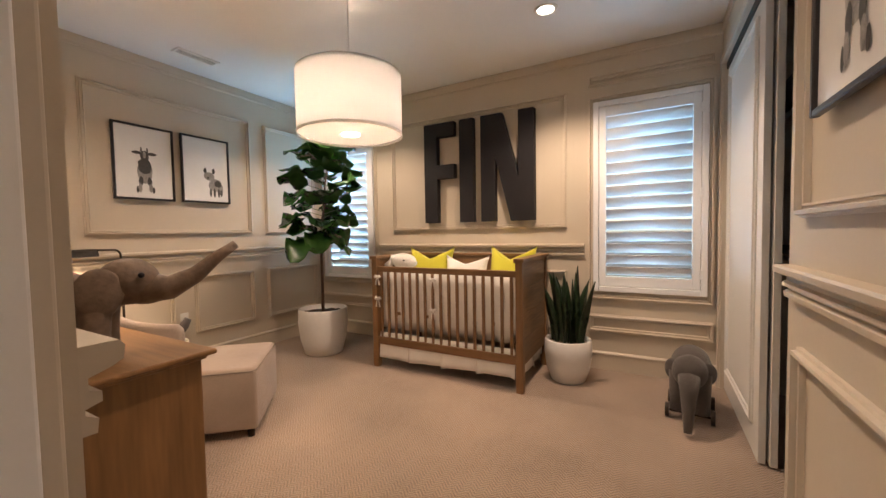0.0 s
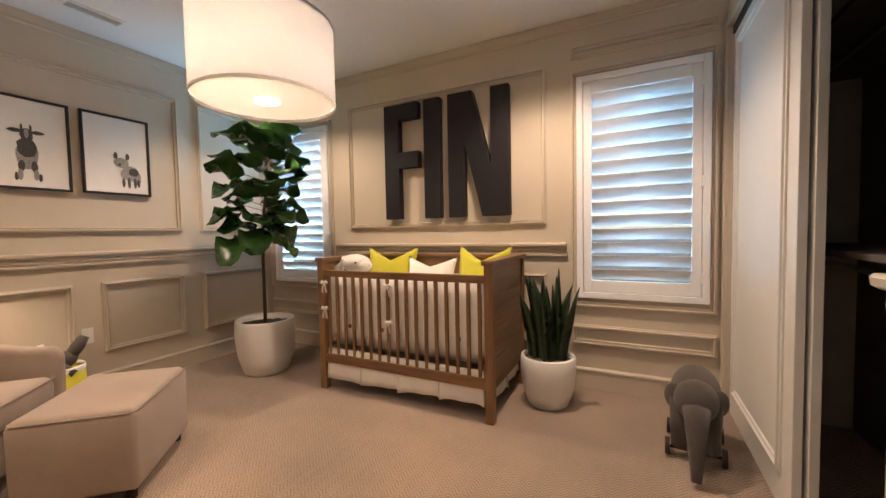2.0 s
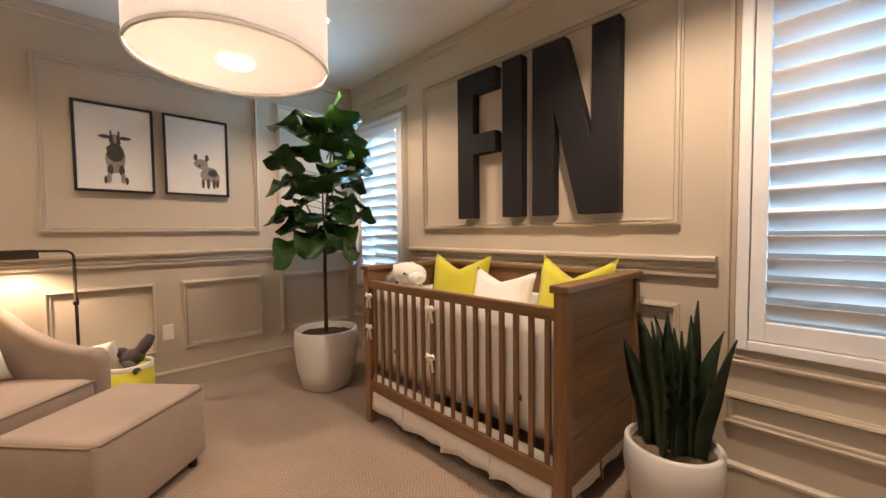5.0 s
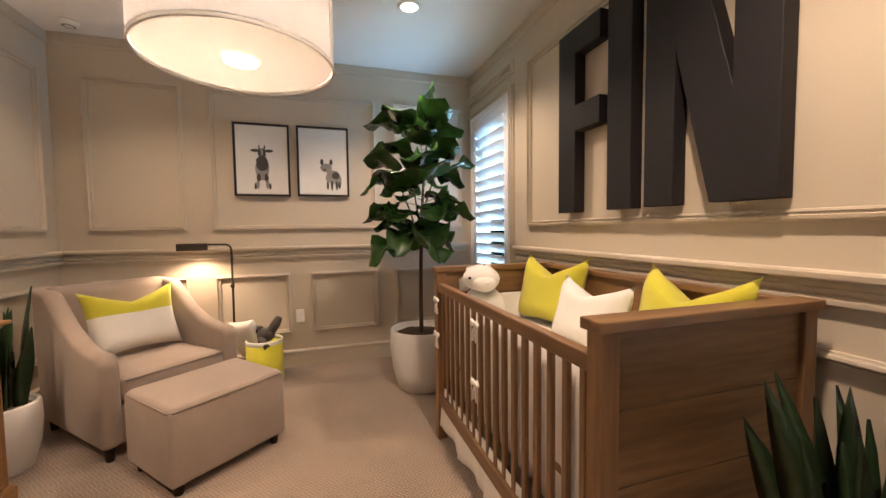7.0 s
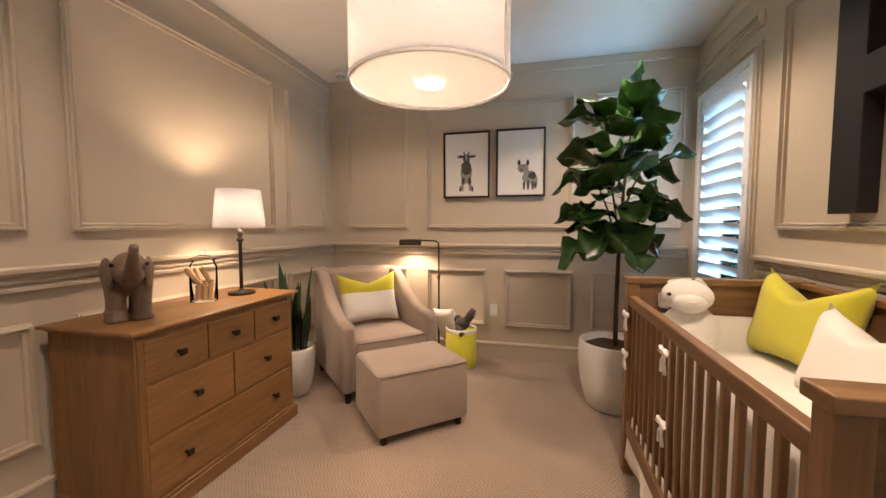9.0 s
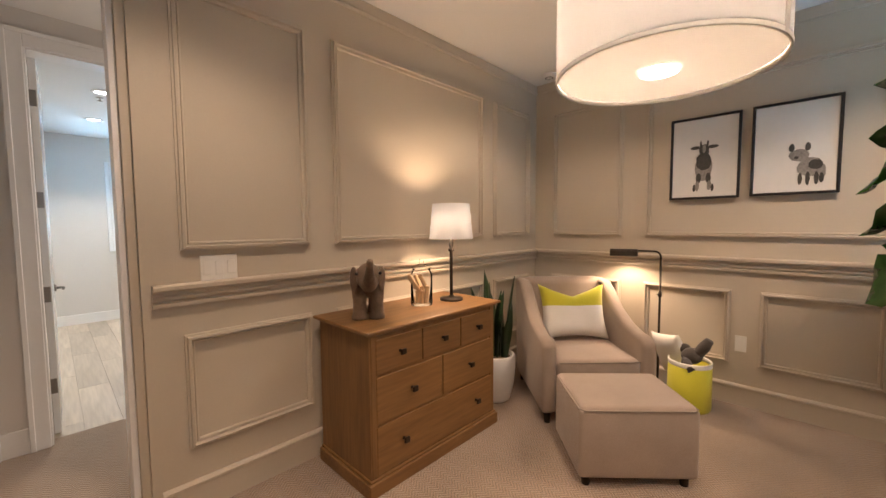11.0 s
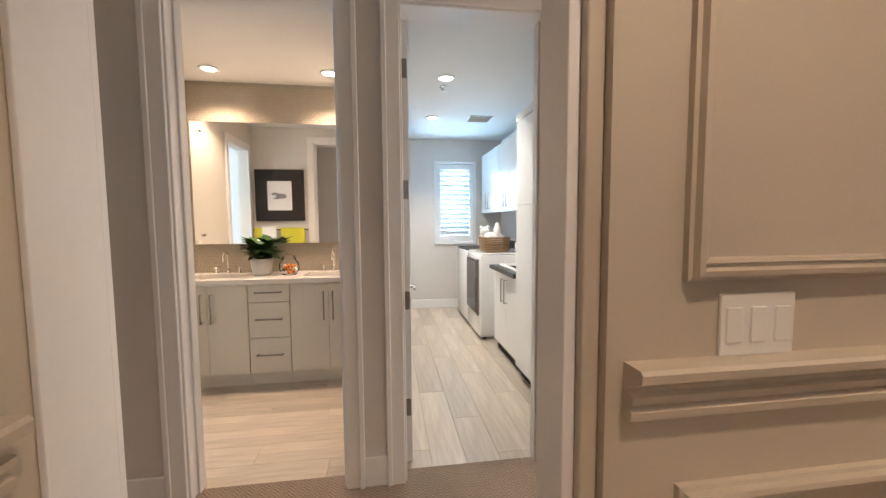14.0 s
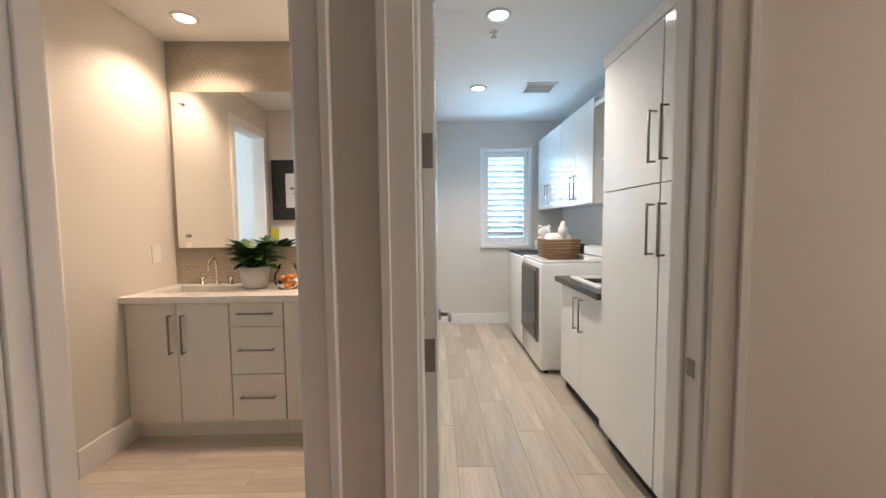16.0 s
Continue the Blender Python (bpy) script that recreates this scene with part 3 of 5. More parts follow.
sliding_door(0.545, 2.30, 3.36, "pale painted sliding closet door pushed partly open")
sliding_door(0.590, 2.28, 3.34, "pale sliding closet door behind the front one")
solid("closet_track", bx(((0.535, 1.52, 2.40), (0.635, 3.36, 2.449)), bevel=0.003), M_SHADOW, "dark metal door track in the closet head", "track", "structure")
rack = thing("closet_rail", "dark metal hanging rail across the closet", "hanging rail")
for z in (1.02, 1.98):
    part("rod", rod(B(), (0.85, 1.50, z), (0.85, YF, z), 0.016), M_STEEL, rack, smooth=True)
    part("shelf", bx(((0.72, 1.50, z + 0.06), (1.15, YF, z + 0.085)), bevel=0.003), M_CLOSETSHADE, rack)
    part("bracket", tube(B(), ((1.14, 2.05, z - 0.18), (0.9, 2.05, z + 0.02), (0.83, 2.05, z + 0.03)), 0.012), M_STEEL, rack)


def letter(ch, outline, label):
    bm = B()
    prism(bm, outline, YF - 0.075, YF - 0.004, lambda u, v, d: (u, d, v))
    ob = solid("letter", bm, M_BLACK, label, "wall letter", group="letters over the crib")
    md = ob.modifiers.new("edge", "BEVEL")
    md.width, md.segments, md.limit_method = 0.004, 2, "ANGLE"
    return ob


ZB, ZT = 1.338, 2.380
letter("F", ((-2.093, ZB), (-1.936, ZB), (-1.936, 1.80), (-1.734, 1.80), (-1.734, 1.945), (-1.936, 1.945), (-1.936, ZT - 0.145), (-1.734, ZT - 0.145), (-1.734, ZT), (-2.093, ZT)), "large black block letter F on the wall over the crib")
letter("I", ((-1.675, ZB), (-1.518, ZB), (-1.518, ZT), (-1.675, ZT)), "large black block letter I on the wall over the crib")
letter("N", ((-1.438, ZB), (-1.288, ZB), (-1.288, 1.97), (-1.131, ZB), (-0.901, ZB), (-0.901, ZT), (-1.054, ZT), (-1.054, 1.76), (-1.216, ZT), (-1.438, ZT)), "large black block letter N on the wall over the crib")


def grow_leaf(bm, base, d, up, length, width, curl, wave, n=6, cup=0.25, tip=0.0):
    """A broad leaf with a folded midrib and a rolling edge."""
    d, up = Vector(d).normalized(), Vector(up).normalized()
    s = d.cross(up).normalized()
    up = s.cross(d)
    rows = []
    for i in range(n + 1):
        u = i / n
        wd = width * (math.sin(math.pi * min(1, u ** 0.72 * 0.98 + 0.02)) ** 0.75) * (0.72 + 0.5 * u) * (1 if u < 0.999 else 0.15)
        c = Vector(base) + d * (length * u * (1 - 0.15 * curl * u)) - up * (curl * length * u * u * 0.6)
        row = []
        for k in (-2, -1, 0, 1, 2):
            lift = cup * abs(k) / 2 * wd * 0.5 + wave * math.sin(u * 9 + k * 1.7) * wd * 0.10 * abs(k)
            row.append(bm.verts.new(c + s * (wd * k / 4) + up * lift))
        rows.append(row)
    for a, b in zip(rows, rows[1:]):
        for k in range(4):
            bm.faces.new((a[k], a[k + 1], b[k + 1], b[k]))
    return bm


def planter(t, r, h, rb, soil, depth=0.05):
    part("pot", lathe(B(), ((0, 0), (rb * 0.9, 0), (rb, 0.012), (rb + (r - rb) * 0.75, h * 0.35), (r * 1.02, h * 0.7), (r, h - 0.008), (r - 0.006, h), (r - 0.018, h), (r - 0.022, h - 0.01), (r - 0.024, h - depth - 0.01), (0, h - depth - 0.01)), n=48), M_POT, t, smooth=True)
    bm = B()
    lathe(bm, ((0, 0.012), (r * 0.4, 0.010), (r - 0.026, 0.0), (r - 0.026, -0.03)), (0, 0, h - depth), 32)
    for v in bm.verts:
        v.co.z += 0.014 * noise.noise(v.co * 30)
    part("soil", bm, soil, t, smooth=True)


def fig_tree():
    rnd = random.Random(5)
    t = thing("fig_tree", "tall fiddle-leaf fig with a bare trunk in a white ceramic planter", "potted plant", pose(-2.965, 2.690, 0))
    planter(t, 0.245, 0.47, 0.19, M_SOIL)
    trunk = part("trunk", tube(B(), ((0, 0, 0.40), (0.008, -0.004, 0.7), (-0.004, 0.004, 1.0), (0.02, 0.01, 1.35), (0.05, 0.03, 1.75), (0.10, 0.06, 2.05)), (0.017, 0.015, 0.014, 0.012, 0.009, 0.005)), M_BARK, t, smooth=True)
    for a, b in (((0.0, 0, 1.15), (-0.20, -0.12, 1.62)), ((0.01, 0, 1.22), (0.20, -0.10, 1.6)), ((0.0, 0.0, 1.3), (-0.05, 0.18, 1.75))):
        part("branch", tube(B(), (a, ((a[0] + b[0]) / 2 - 0.01, (a[1] + b[1]) / 2, (a[2] + b[2]) / 2 + 0.03), b), (0.009, 0.007, 0.004)), M_BARK, t, smooth=True)
    crown = part("crown", rod(B(), (0.03, 0.02, 1.5), (0.06, 0.04, 1.85), 0.006), M_BARK, t)
    spots = []
    N = 44
    for k in range(N):
        z = 1.16 + 0.90 * ((k + rnd.random()) / N)
        a = k * 2.4 + rnd.uniform(-0.4, 0.4)
        wide = 0.08 + 0.27 * math.sin(math.pi * min(1, max(0, (z - 0.95) / 1.2))) ** 0.8
        spots.append((z, a, wide * rnd.uniform(0.2, 1.0)))
    for z, a, r in spots:
        o = Vector((0.02 + 0.05 * (z - 1.2), 0.01, 0))
        out = Vector((math.cos(a), math.sin(a), 0))
        f = (z - 1.16) / 0.90
        lift = -0.50 + 1.15 * f + rnd.uniform(-0.45, 0.45)
        L = rnd.uniform(0.25, 0.37)
        if 0.3 < a % 6.283 < 3.9:
            L *= 0.80
        face = Vector((0, 0, 1)) + 0.6 * Vector((rnd.uniform(-1, 1), rnd.uniform(-1, 1), 0)) + out * 0.35
        base = o + out * r * 0.7 + Vector((0, 0, z))
        bm = grow_leaf(B(), base, out + Vector((0, 0, lift)), face, L, L * rnd.uniform(0.82, 1.0), rnd.uniform(0.1, 0.5), 1.0, n=8, cup=0.14)
        leaf = part("leaf", bm, M_LEAF, crown, smooth=True)
        md = leaf.modifiers.new("body", "SOLIDIFY")
        md.thickness = 0.0025
        if r > 0.08:
            part("stalk", tube(B(), (o + Vector((0, 0, z - 0.04)), base), (0.004, 0.003), 6), M_VEIN, crown, smooth=True)
    # a few upright young leaves at the top
    for k, (dx, dy, L) in enumerate(((0.10, 0.02, 0.40), (-0.10, 0.10, 0.24), (0.20, 0.10, 0.26), (0.02, -0.10, 0.26))):
        bm = grow_leaf(B(), (0.09, 0.05, 1.97), (dx, dy, 0.7), (-0.4 + 0.3 * k, -1, 0.2), L, L * 0.85, 0.08, 0.8, cup=0.1)
        part("leaf", bm, M_LEAF, crown, smooth=True)


fig_tree()


def snake_plant(x, y, r, h, top, seed, n, label):
    rnd = random.Random(seed)
    t = thing("snake_plant", label, "potted plant", pose(x, y, 0))
    planter(t, r, h, r * 0.74, M_MOSS, 0.03)
    for k in range(n):
        a = k * 2.4
        q = r * 0.62 * math.sqrt((k + 0.5) / n)
        L = (top - h) * rnd.uniform(0.62, 1.0) * (1.05 if k < n / 2 else 0.85)
        lean = Vector((math.cos(a), math.sin(a), 0)) * rnd.uniform(0.03, 0.24) * (0.3 + q / r)
        w = rnd.uniform(0.072, 0.102)
        tw = rnd.uniform(0, 3.14)
        side, nor = Vector((math.cos(tw), math.sin(tw), 0)), Vector((-math.sin(tw), math.cos(tw), 0))
        bm = B()
        rows = []
        for i in range(9):
            u = i / 8
            wd = w * (0.55 + 0.9 * u if u < 0.45 else 0.955 * (1 - ((u - 0.45) / 0.55) ** 1.8)) + 0.001
            c = Vector((math.cos(a) * q, math.sin(a) * q, h - 0.05)) + Vector((0, 0, 1)) * (L + 0.05) * u + lean * L * u * u * 1.3
            s2 = (side * math.cos(u * 0.9) + nor * math.sin(u * 0.9))
            n2 = s2.cross(Vector((0, 0, 1)))
            rows.append([bm.verts.new(c + s2 * wd * kk * 0.5 + n2 * (0.25 * wd * abs(kk) + off)) for kk, off in ((-1, 0), (0, 0), (1, 0), (0, -0.006))])
        for p, q2 in zip(rows, rows[1:]):
            for i in range(4):
                bm.faces.new((p[i], p[(i + 1) % 4], q2[(i + 1) % 4], q2[i]))
        part("leaf", bm, M_SNAKE, t, smooth=True)


snake_plant(-0.545, 3.05, 0.185, 0.345, 0.95, 3, 18, "dark green snake plant in a white ceramic pot beside the crib")
snake_plant(-2.60, 0.33, 0.15, 0.36, 1.08, 8, 11, "dark green snake plant in a white pot beside the dresser")


def pillow(name, label, m, w, h, d, material, bands=None, pinch=0.05, group="", chop=0.0):
    """A soft cushion standing on its lower edge, w wide, h high."""
    def puff(u0, u1, v0, v1, nu=14, nv=12):
        bm = B()
        for sgn in (1, -1):
            g = []
            for i in range(nu + 1):
                row = []
                for j in range(nv + 1):
                    u, v = u0 + (u1 - u0) * i / nu, v0 + (v1 - v0) * j / nv
                    a, b = 2 * u - 1, 2 * v - 1
                    t = (max(0, 1 - a ** 4) * max(0, 1 - b ** 4)) ** 0.55 * (1 - 1.1 * chop * max(0, b) * max(0, 1 - 3 * abs(a)))
                    px = a * w / 2 * (1 - pinch * (1 - b * b) * abs(a))
                    pz = b * h / 2 * (1 - pinch * (1 - a * a) * 1.6 * abs(b)) + h / 2
                    pz -= chop * h * max(0, b) ** 1.5 * max(0, 1 - abs(a)) ** 1.1
                    wr = 0.006 * noise.noise((px * 9, pz * 9, sgn * 3.0))
                    row.append(bm.verts.new((px, sgn * (d / 2 * t + 0.002) + wr * t, pz)))
                g.append(row)
            for i in range(nu):
                for j in range(nv):
                    bm.faces.new((g[i][j], g[i + 1][j], g[i + 1][j + 1], g[i][j + 1]))
        bmesh.ops.remove_doubles(bm, verts=bm.verts, dist=0.0045)
        return bm
    if not bands:
        return solid(name, puff(0, 1, 0, 1), material, label, "cushion", m=m, smooth=True, group=group)
    t = thing(name, label, "cushion", m, group)
    for (v0, v1, mt, nm) in bands:
        part(nm, puff(0, 1, v0, v1), mt, t, smooth=True)
    return t


def crib():
    t = thing("crib", "brown wooden baby crib with slatted front and solid ends", "crib", pose(0, 0, 0))
    x0, x1, y0, y1 = -2.215, -0.785, 2.585, 3.355
    p = 0.055
    for x in (x0, x1 - p):
        for y in (y0, y1 - p):
            part("post", bx(((x, y, 0), (x + p, y + p, 1.0)), bevel=0.004), M_CRIB, t)
        for k in range(4):
            part("end_board", bx(((x + 0.014, y0 + p, 0.20 + 0.2 * k), (x + 0.042, y1 - p, 0.3985 + 0.2 * k)), bevel=0.002, seg=1), M_CRIBY, t)
        part("cap", bx(((x - 0.012, y0 - 0.012, 1.0), (x + p + 0.012, y1 + 0.012, 1.03)), bevel=0.004), M_CRIBY, t)
    part("top_rail", bx(((x0 + p, y0 + 0.008, 0.885), (x1 - p, y0 + 0.046, 0.935)), bevel=0.006), M_CRIBX, t)
    part("bottom_rail", bx(((x0 + p, y0 + 0.008, 0.215), (x1 - p, y0 + 0.046, 0.285)), bevel=0.004), M_CRIBX, t)
    me = mesh_of(bx(((-0.0125, -0.009, 0.285), (0.0125, 0.009, 0.885)), bevel=0.004), "slat", M_CRIB)
    n = 17
    for k in range(n):
        ob = new("slat", me)
        ob.parent = t
        ob.matrix_basis = pose(x0 + p + (x1 - x0 - 2 * p) * (k + 0.5) / n, y0 + 0.027, 0)
    for k in range(4):
        part("back_board", bx(((x0 + p, y1 - 0.04, 0.22 + 0.195 * k), (x1 - p, y1 - 0.015, 0.4135 + 0.195 * k)), bevel=0.002, seg=1), M_CRIBX, t)
    part("back_cap", bx(((x0 + p + 0.013, y1 - 0.055, 1.0), (x1 - p - 0.013, y1, 1.025)), bevel=0.004), M_CRIBX, t)
    # mattress and bedding
    part("mattress_support", bx(((x0 + p, y0 + 0.06, 0.49), (x1 - p, y1 - 0.05, 0.518))), M_CRIBX, t)
    solid("mattress", bx(((x0 + p + 0.01, y0 + 0.075, 0.52), (x1 - p - 0.01, y1 - 0.05, 0.70)), bevel=0.04, seg=3), M_WHITECLOTH, "white crib mattress under a fitted sheet", "mattress", smooth=True)
    bump = thing("crib_bumper", "padded white cotton crib bumper tied to the slats", "bumper")
    bm = B()
    cols = []
    nx = 90
    for i in range(nx + 1):
        u = i / nx
        x = x0 + p + 0.01 + (x1 - x0 - 2 * p - 0.02) * u
        bul = 0.006 * math.sin(u * math.pi * 17) + 0.004 * noise.noise((x * 8, 0, 0))
        cols.append([bm.verts.new((x, y0 + 0.062 + q + (bul if k in (0, 1, 2, 3) else 0), z)) for k, (q, z) in enumerate(((0.0, 0.36), (-0.008, 0.45), (-0.008, 0.80), (0.0, 0.875), (0.010, 0.88), (0.008, 0.37)))])
    for a, b in zip(cols, cols[1:]):
        for k in range(6):
            bm.faces.new((a[k], a[(k + 1) % 6], b[(k + 1) % 6], b[k]))
    part("front_pad", bm, M_WHITECLOTH, bump, smooth=True)
    part("back_pad", bx(((x0 + p + 0.01, y1 - 0.085, 0.50), (x1 - p - 0.01, y1 - 0.05, 0.86)), bevel=0.015), M_WHITECLOTH, bump, smooth=True)
    for x in (x0 + p + 0.012, x1 - p - 0.04):
        part("end_pad", bx(((x, y0 + 0.10, 0.50), (x + 0.028, y1 - 0.09, 0.86)), bevel=0.012), M_WHITECLOTH, bump, smooth=True)
    for x, z in ((x0 + 0.075, 0.84), (x0 + 0.075, 0.64), (-1.555, 0.84), (-1.555, 0.58)):
        tie = B()
        ball(tie, (x, y0 - 0.004, z), (0.014, 0.012, 0.012), n=10)
        for s in (-1, 1):
            tube(tie, ((x, y0 - 0.004, z), (x + s * 0.022, y0 - 0.014, z + 0.014), (x + s * 0.034, y0 - 0.012, z), (x + s * 0.020, y0 - 0.008, z - 0.006), (x, y0 - 0.004, z)), (0.005, 0.008, 0.009, 0.008, 0.004), 6)
            tube(tie, ((x, y0 - 0.006, z), (x + s * 0.014, y0 - 0.012, z - 0.035), (x + s * 0.020, y0 - 0.010, z - 0.075)), (0.004, 0.006, 0.007), 6)
        part("tie", tie, M_WHITECLOTH, bump, "knotted white fabric tie", True)
    skirt = thing("crib_skirt", "pleated white cotton skirt hanging below the crib", "crib skirt")

    def flap(p0, p1, seed):
        bm = B()
        d = Vector(p1) - Vector(p0)
        nrm = Vector((d.y, -d.x, 0)).normalized()
        g = []
        for i in range(19):
            u = i / 18
            row = []
            for j in range(7):
                v = j / 6
                fold = (0.010 * math.sin(u * 9 + seed) + 0.02 * (abs(2 * u - 1) ** 6)) * v
                row.append(bm.verts.new(Vector(p0) + d * (u + (0.03 * (2 * u - 1)) * v * 0.4) + nrm * fold + Vector((0, 0, 0.33 - 0.235 * v - 0.012 * v * math.sin(u * 3 + seed)))))
            g.append(row)
        for i in range(18):
            for j in range(6):
                bm.faces.new((g[i][j], g[i + 1][j], g[i + 1][j + 1], g[i][j + 1]))
        ob = part("flap", bm, M_WHITECLOTH, skirt, smooth=True)
        md = ob.modifiers.new("cloth", "SOLIDIFY")
        md.thickness = 0.003
    for k in range(4):
        w = (x1 - x0 - 2 * p - 0.02) / 4
        flap((x0 + p + 0.01 + w * k + 0.006, y0 + 0.028, 0), (x0 + p + 0.01 + w * (k + 1) - 0.006, y0 + 0.028, 0), k)
    for k in range(2):
        w = (y1 - y0 - 2 * p) / 2
        flap((x1 - 0.05, y0 + p + w * k + 0.006, 0), (x1 - 0.05, y0 + p + w * (k + 1) - 0.006, 0), k + 7)
        flap((x0 + 0.05, y0 + p + w * (k + 1) - 0.006, 0), (x0 + 0.05, y0 + p + w * k + 0.006, 0), k + 5)


crib()
pillow("cushion", "chartreuse yellow cotton cushion propped in the crib", pose(-1.93, 3.15, 0.695, -14, 0, 8), 0.50, 0.41, 0.15, M_YELLOW, pinch=0.10, chop=0.26, group="crib cushions")
pillow("cushion", "chartreuse yellow cotton cushion propped in the crib", pose(-1.08, 3.13, 0.695, -14, 0, -10), 0.48, 0.42, 0.15, M_YELLOW, pinch=0.10, chop=0.26, group="crib cushions")
pillow("cushion", "white cotton cushion between two yellow ones", pose(-1.50, 3.07, 0.69, -16, 0, 0), 0.46, 0.335, 0.14, M_WHITECLOTH, pinch=0.10, chop=0.20, group="crib cushions")


def bunny():
    bm = B()
    ball(bm, (0, 0, 0.17), (0.17, 0.13, 0.18))
    ball(bm, (0.03, -0.03, 0.41), (0.145, 0.115, 0.105))
    ball(bm, (0.13, -0.05, 0.385), (0.075, 0.075, 0.065))
    tube(bm, ((-0.02, 0.0, 0.50), (-0.10, -0.05, 0.46), (-0.15, -0.07, 0.36), (-0.16, -0.08, 0.28)), (0.02, 0.04, 0.05, 0.03))
    tube(bm, ((-0.02, 0.04, 0.50), (-0.12, 0.08, 0.45), (-0.16, 0.10, 0.33)), (0.02, 0.04, 0.03))
    t = thing("plush_rabbit", "white plush toy rabbit with drooping ears sitting in the crib", "plush toy", pose(-2.02, 2.82, 0.695) @ Matrix.Diagonal((0.86, 0.86, 0.68, 1)))
    part("body", bm, M_PLUSH, t, smooth=True)
    bm = B()
    ball(bm, (0.10, -0.135, 0.43), 0.011, n=10)
    part("eye", bm, M_BLACK, t, smooth=True)
    bm = B()
    ball(bm, (0.200, -0.06, 0.40), (0.013, 0.016, 0.011), n=10)
    part("nose", bm, M_PLUSH, t, smooth=True)


bunny()


def ear_mesh(bm, c, s, r, rot):
    ball(bm, c, (r * 0.16, r * 0.75, r), Matrix.Rotation(rot, 4, "Z"), 14)


def wheeled_elephant():
    t = thing("ride_on_elephant", "charcoal felt toy elephant on small wheels on the carpet", "toy elephant", pose(0.285, 2.77, 0, 0, 0, -6) @ Matrix.Diagonal((0.98, 0.98, 0.98, 1)))
    bm = B()
    ball(bm, (0, 0.05, 0.335), (0.118, 0.205, 0.125), n=24)
    for x in (-0.068, 0.068):
        for y in (-0.08, 0.17):
            rod(bm, (x, y, 0.06), (x * 0.95, y, 0.32), 0.043, 0.056, 14)
    part("body", bm, M_GREYFELT, t, smooth=True)
    bm = B()
    ball(bm, (0, -0.14, 0.345), (0.100, 0.115, 0.105), n=24)
    tube(bm, ((0, -0.22, 0.33), (0, -0.285, 0.26), (0, -0.31, 0.17), (0, -0.325, 0.09), (0, -0.345, 0.03)), (0.062, 0.05, 0.038, 0.028, 0.022), 12)
    for v in bm.verts:
        v.co += v.co.normalized() * 0.004 * noise.noise(v.co * 40)
    part("head", bm, M_GREYFELT, t, smooth=True)
    for s in (-1, 1):
        bm = B()
        ball(bm, (s * 0.100, -0.08, 0.325), (0.052, 0.016, 0.070), Matrix.Rotation(s * 0.5, 4, "Z"), 14)
        part("ear", bm, M_GREYFELT, t, smooth=True)
    part("tail", tube(B(), ((0, 0.25, 0.36), (0, 0.275, 0.30), (0, 0.278, 0.2)), (0.012, 0.009, 0.006)), M_GREYFELT, t, smooth=True)
    for y in (-0.08, 0.17):
        part("axle", rod(B(), (-0.135, y, 0.045), (0.135, y, 0.045), 0.008), M_BRONZE, t, smooth=True)
        for s in (-1, 1):
            part("wheel", rod(B(), (s * 0.115, y, 0.045), (s * 0.138, y, 0.045), 0.045, n=24), M_BRONZE, t)


wheeled_elephant()


def carved_elephant():
    t = thing("carved_elephant", "carved grey-brown wooden elephant with raised trunk on the dresser", "elephant figurine", pose(-1.44, 0.285, 0.857, 0, 0, 57) @ Matrix.Diagonal((1.08, 1.08, 1.08, 1)))
    bm = B()
    ball(bm, (-0.02, 0, 0.175), (0.125, 0.075, 0.082), n=22)
    for x, y in ((-0.10, -0.04), (-0.10, 0.04), (0.055, -0.042), (0.055, 0.042)):
        leg = lathe(B(), ((0, 0), (0.040, 0.0), (0.043, 0.012), (0.036, 0.030), (0.034, 0.08), (0.040, 0.15), (0.030, 0.19), (0, 0.20)), (x, y, 0), 16)
        part("leg", leg, M_CARVED, t, smooth=True)
    ball(bm, (0.125, 0, 0.225), (0.075, 0.06, 0.068), n=20)
    tube(bm, ((0.16, 0, 0.205), (0.225, 0, 0.20), (0.29, 0, 0.235), (0.345, 0, 0.285), (0.40, 0.0, 0.325)), (0.048, 0.036, 0.026, 0.018, 0.014), 12)
    ball(bm, (0.165, 0, 0.175), (0.045, 0.03, 0.02), n=12)
    for v in bm.verts:
        v.co += v.co.normalized() * 0.003 * noise.noise(v.co * 60)
    part("body", bm, M_CARVED, t, smooth=True)
    for s in (-1, 1):
        bm = B()
        ball(bm, (0.075, s * 0.068, 0.205), (0.055, 0.012, 0.065), Matrix.Rotation(-s * 0.35, 4, "Z"), 14)
        part("ear", bm, M_CARVED, t, smooth=True)
        bm = B()
        ball(bm, (0.165, s * 0.056, 0.245), 0.008, n=8)
        part("eye", bm, M_BLACK, t, smooth=True)
    bm = B()
    ball(bm, (-0.03, 0, 0.205), (0.075, 0.074, 0.06), n=18)
    part("saddle", bm, M_PINK, t, "faded red painted saddle", True)


carved_elephant()


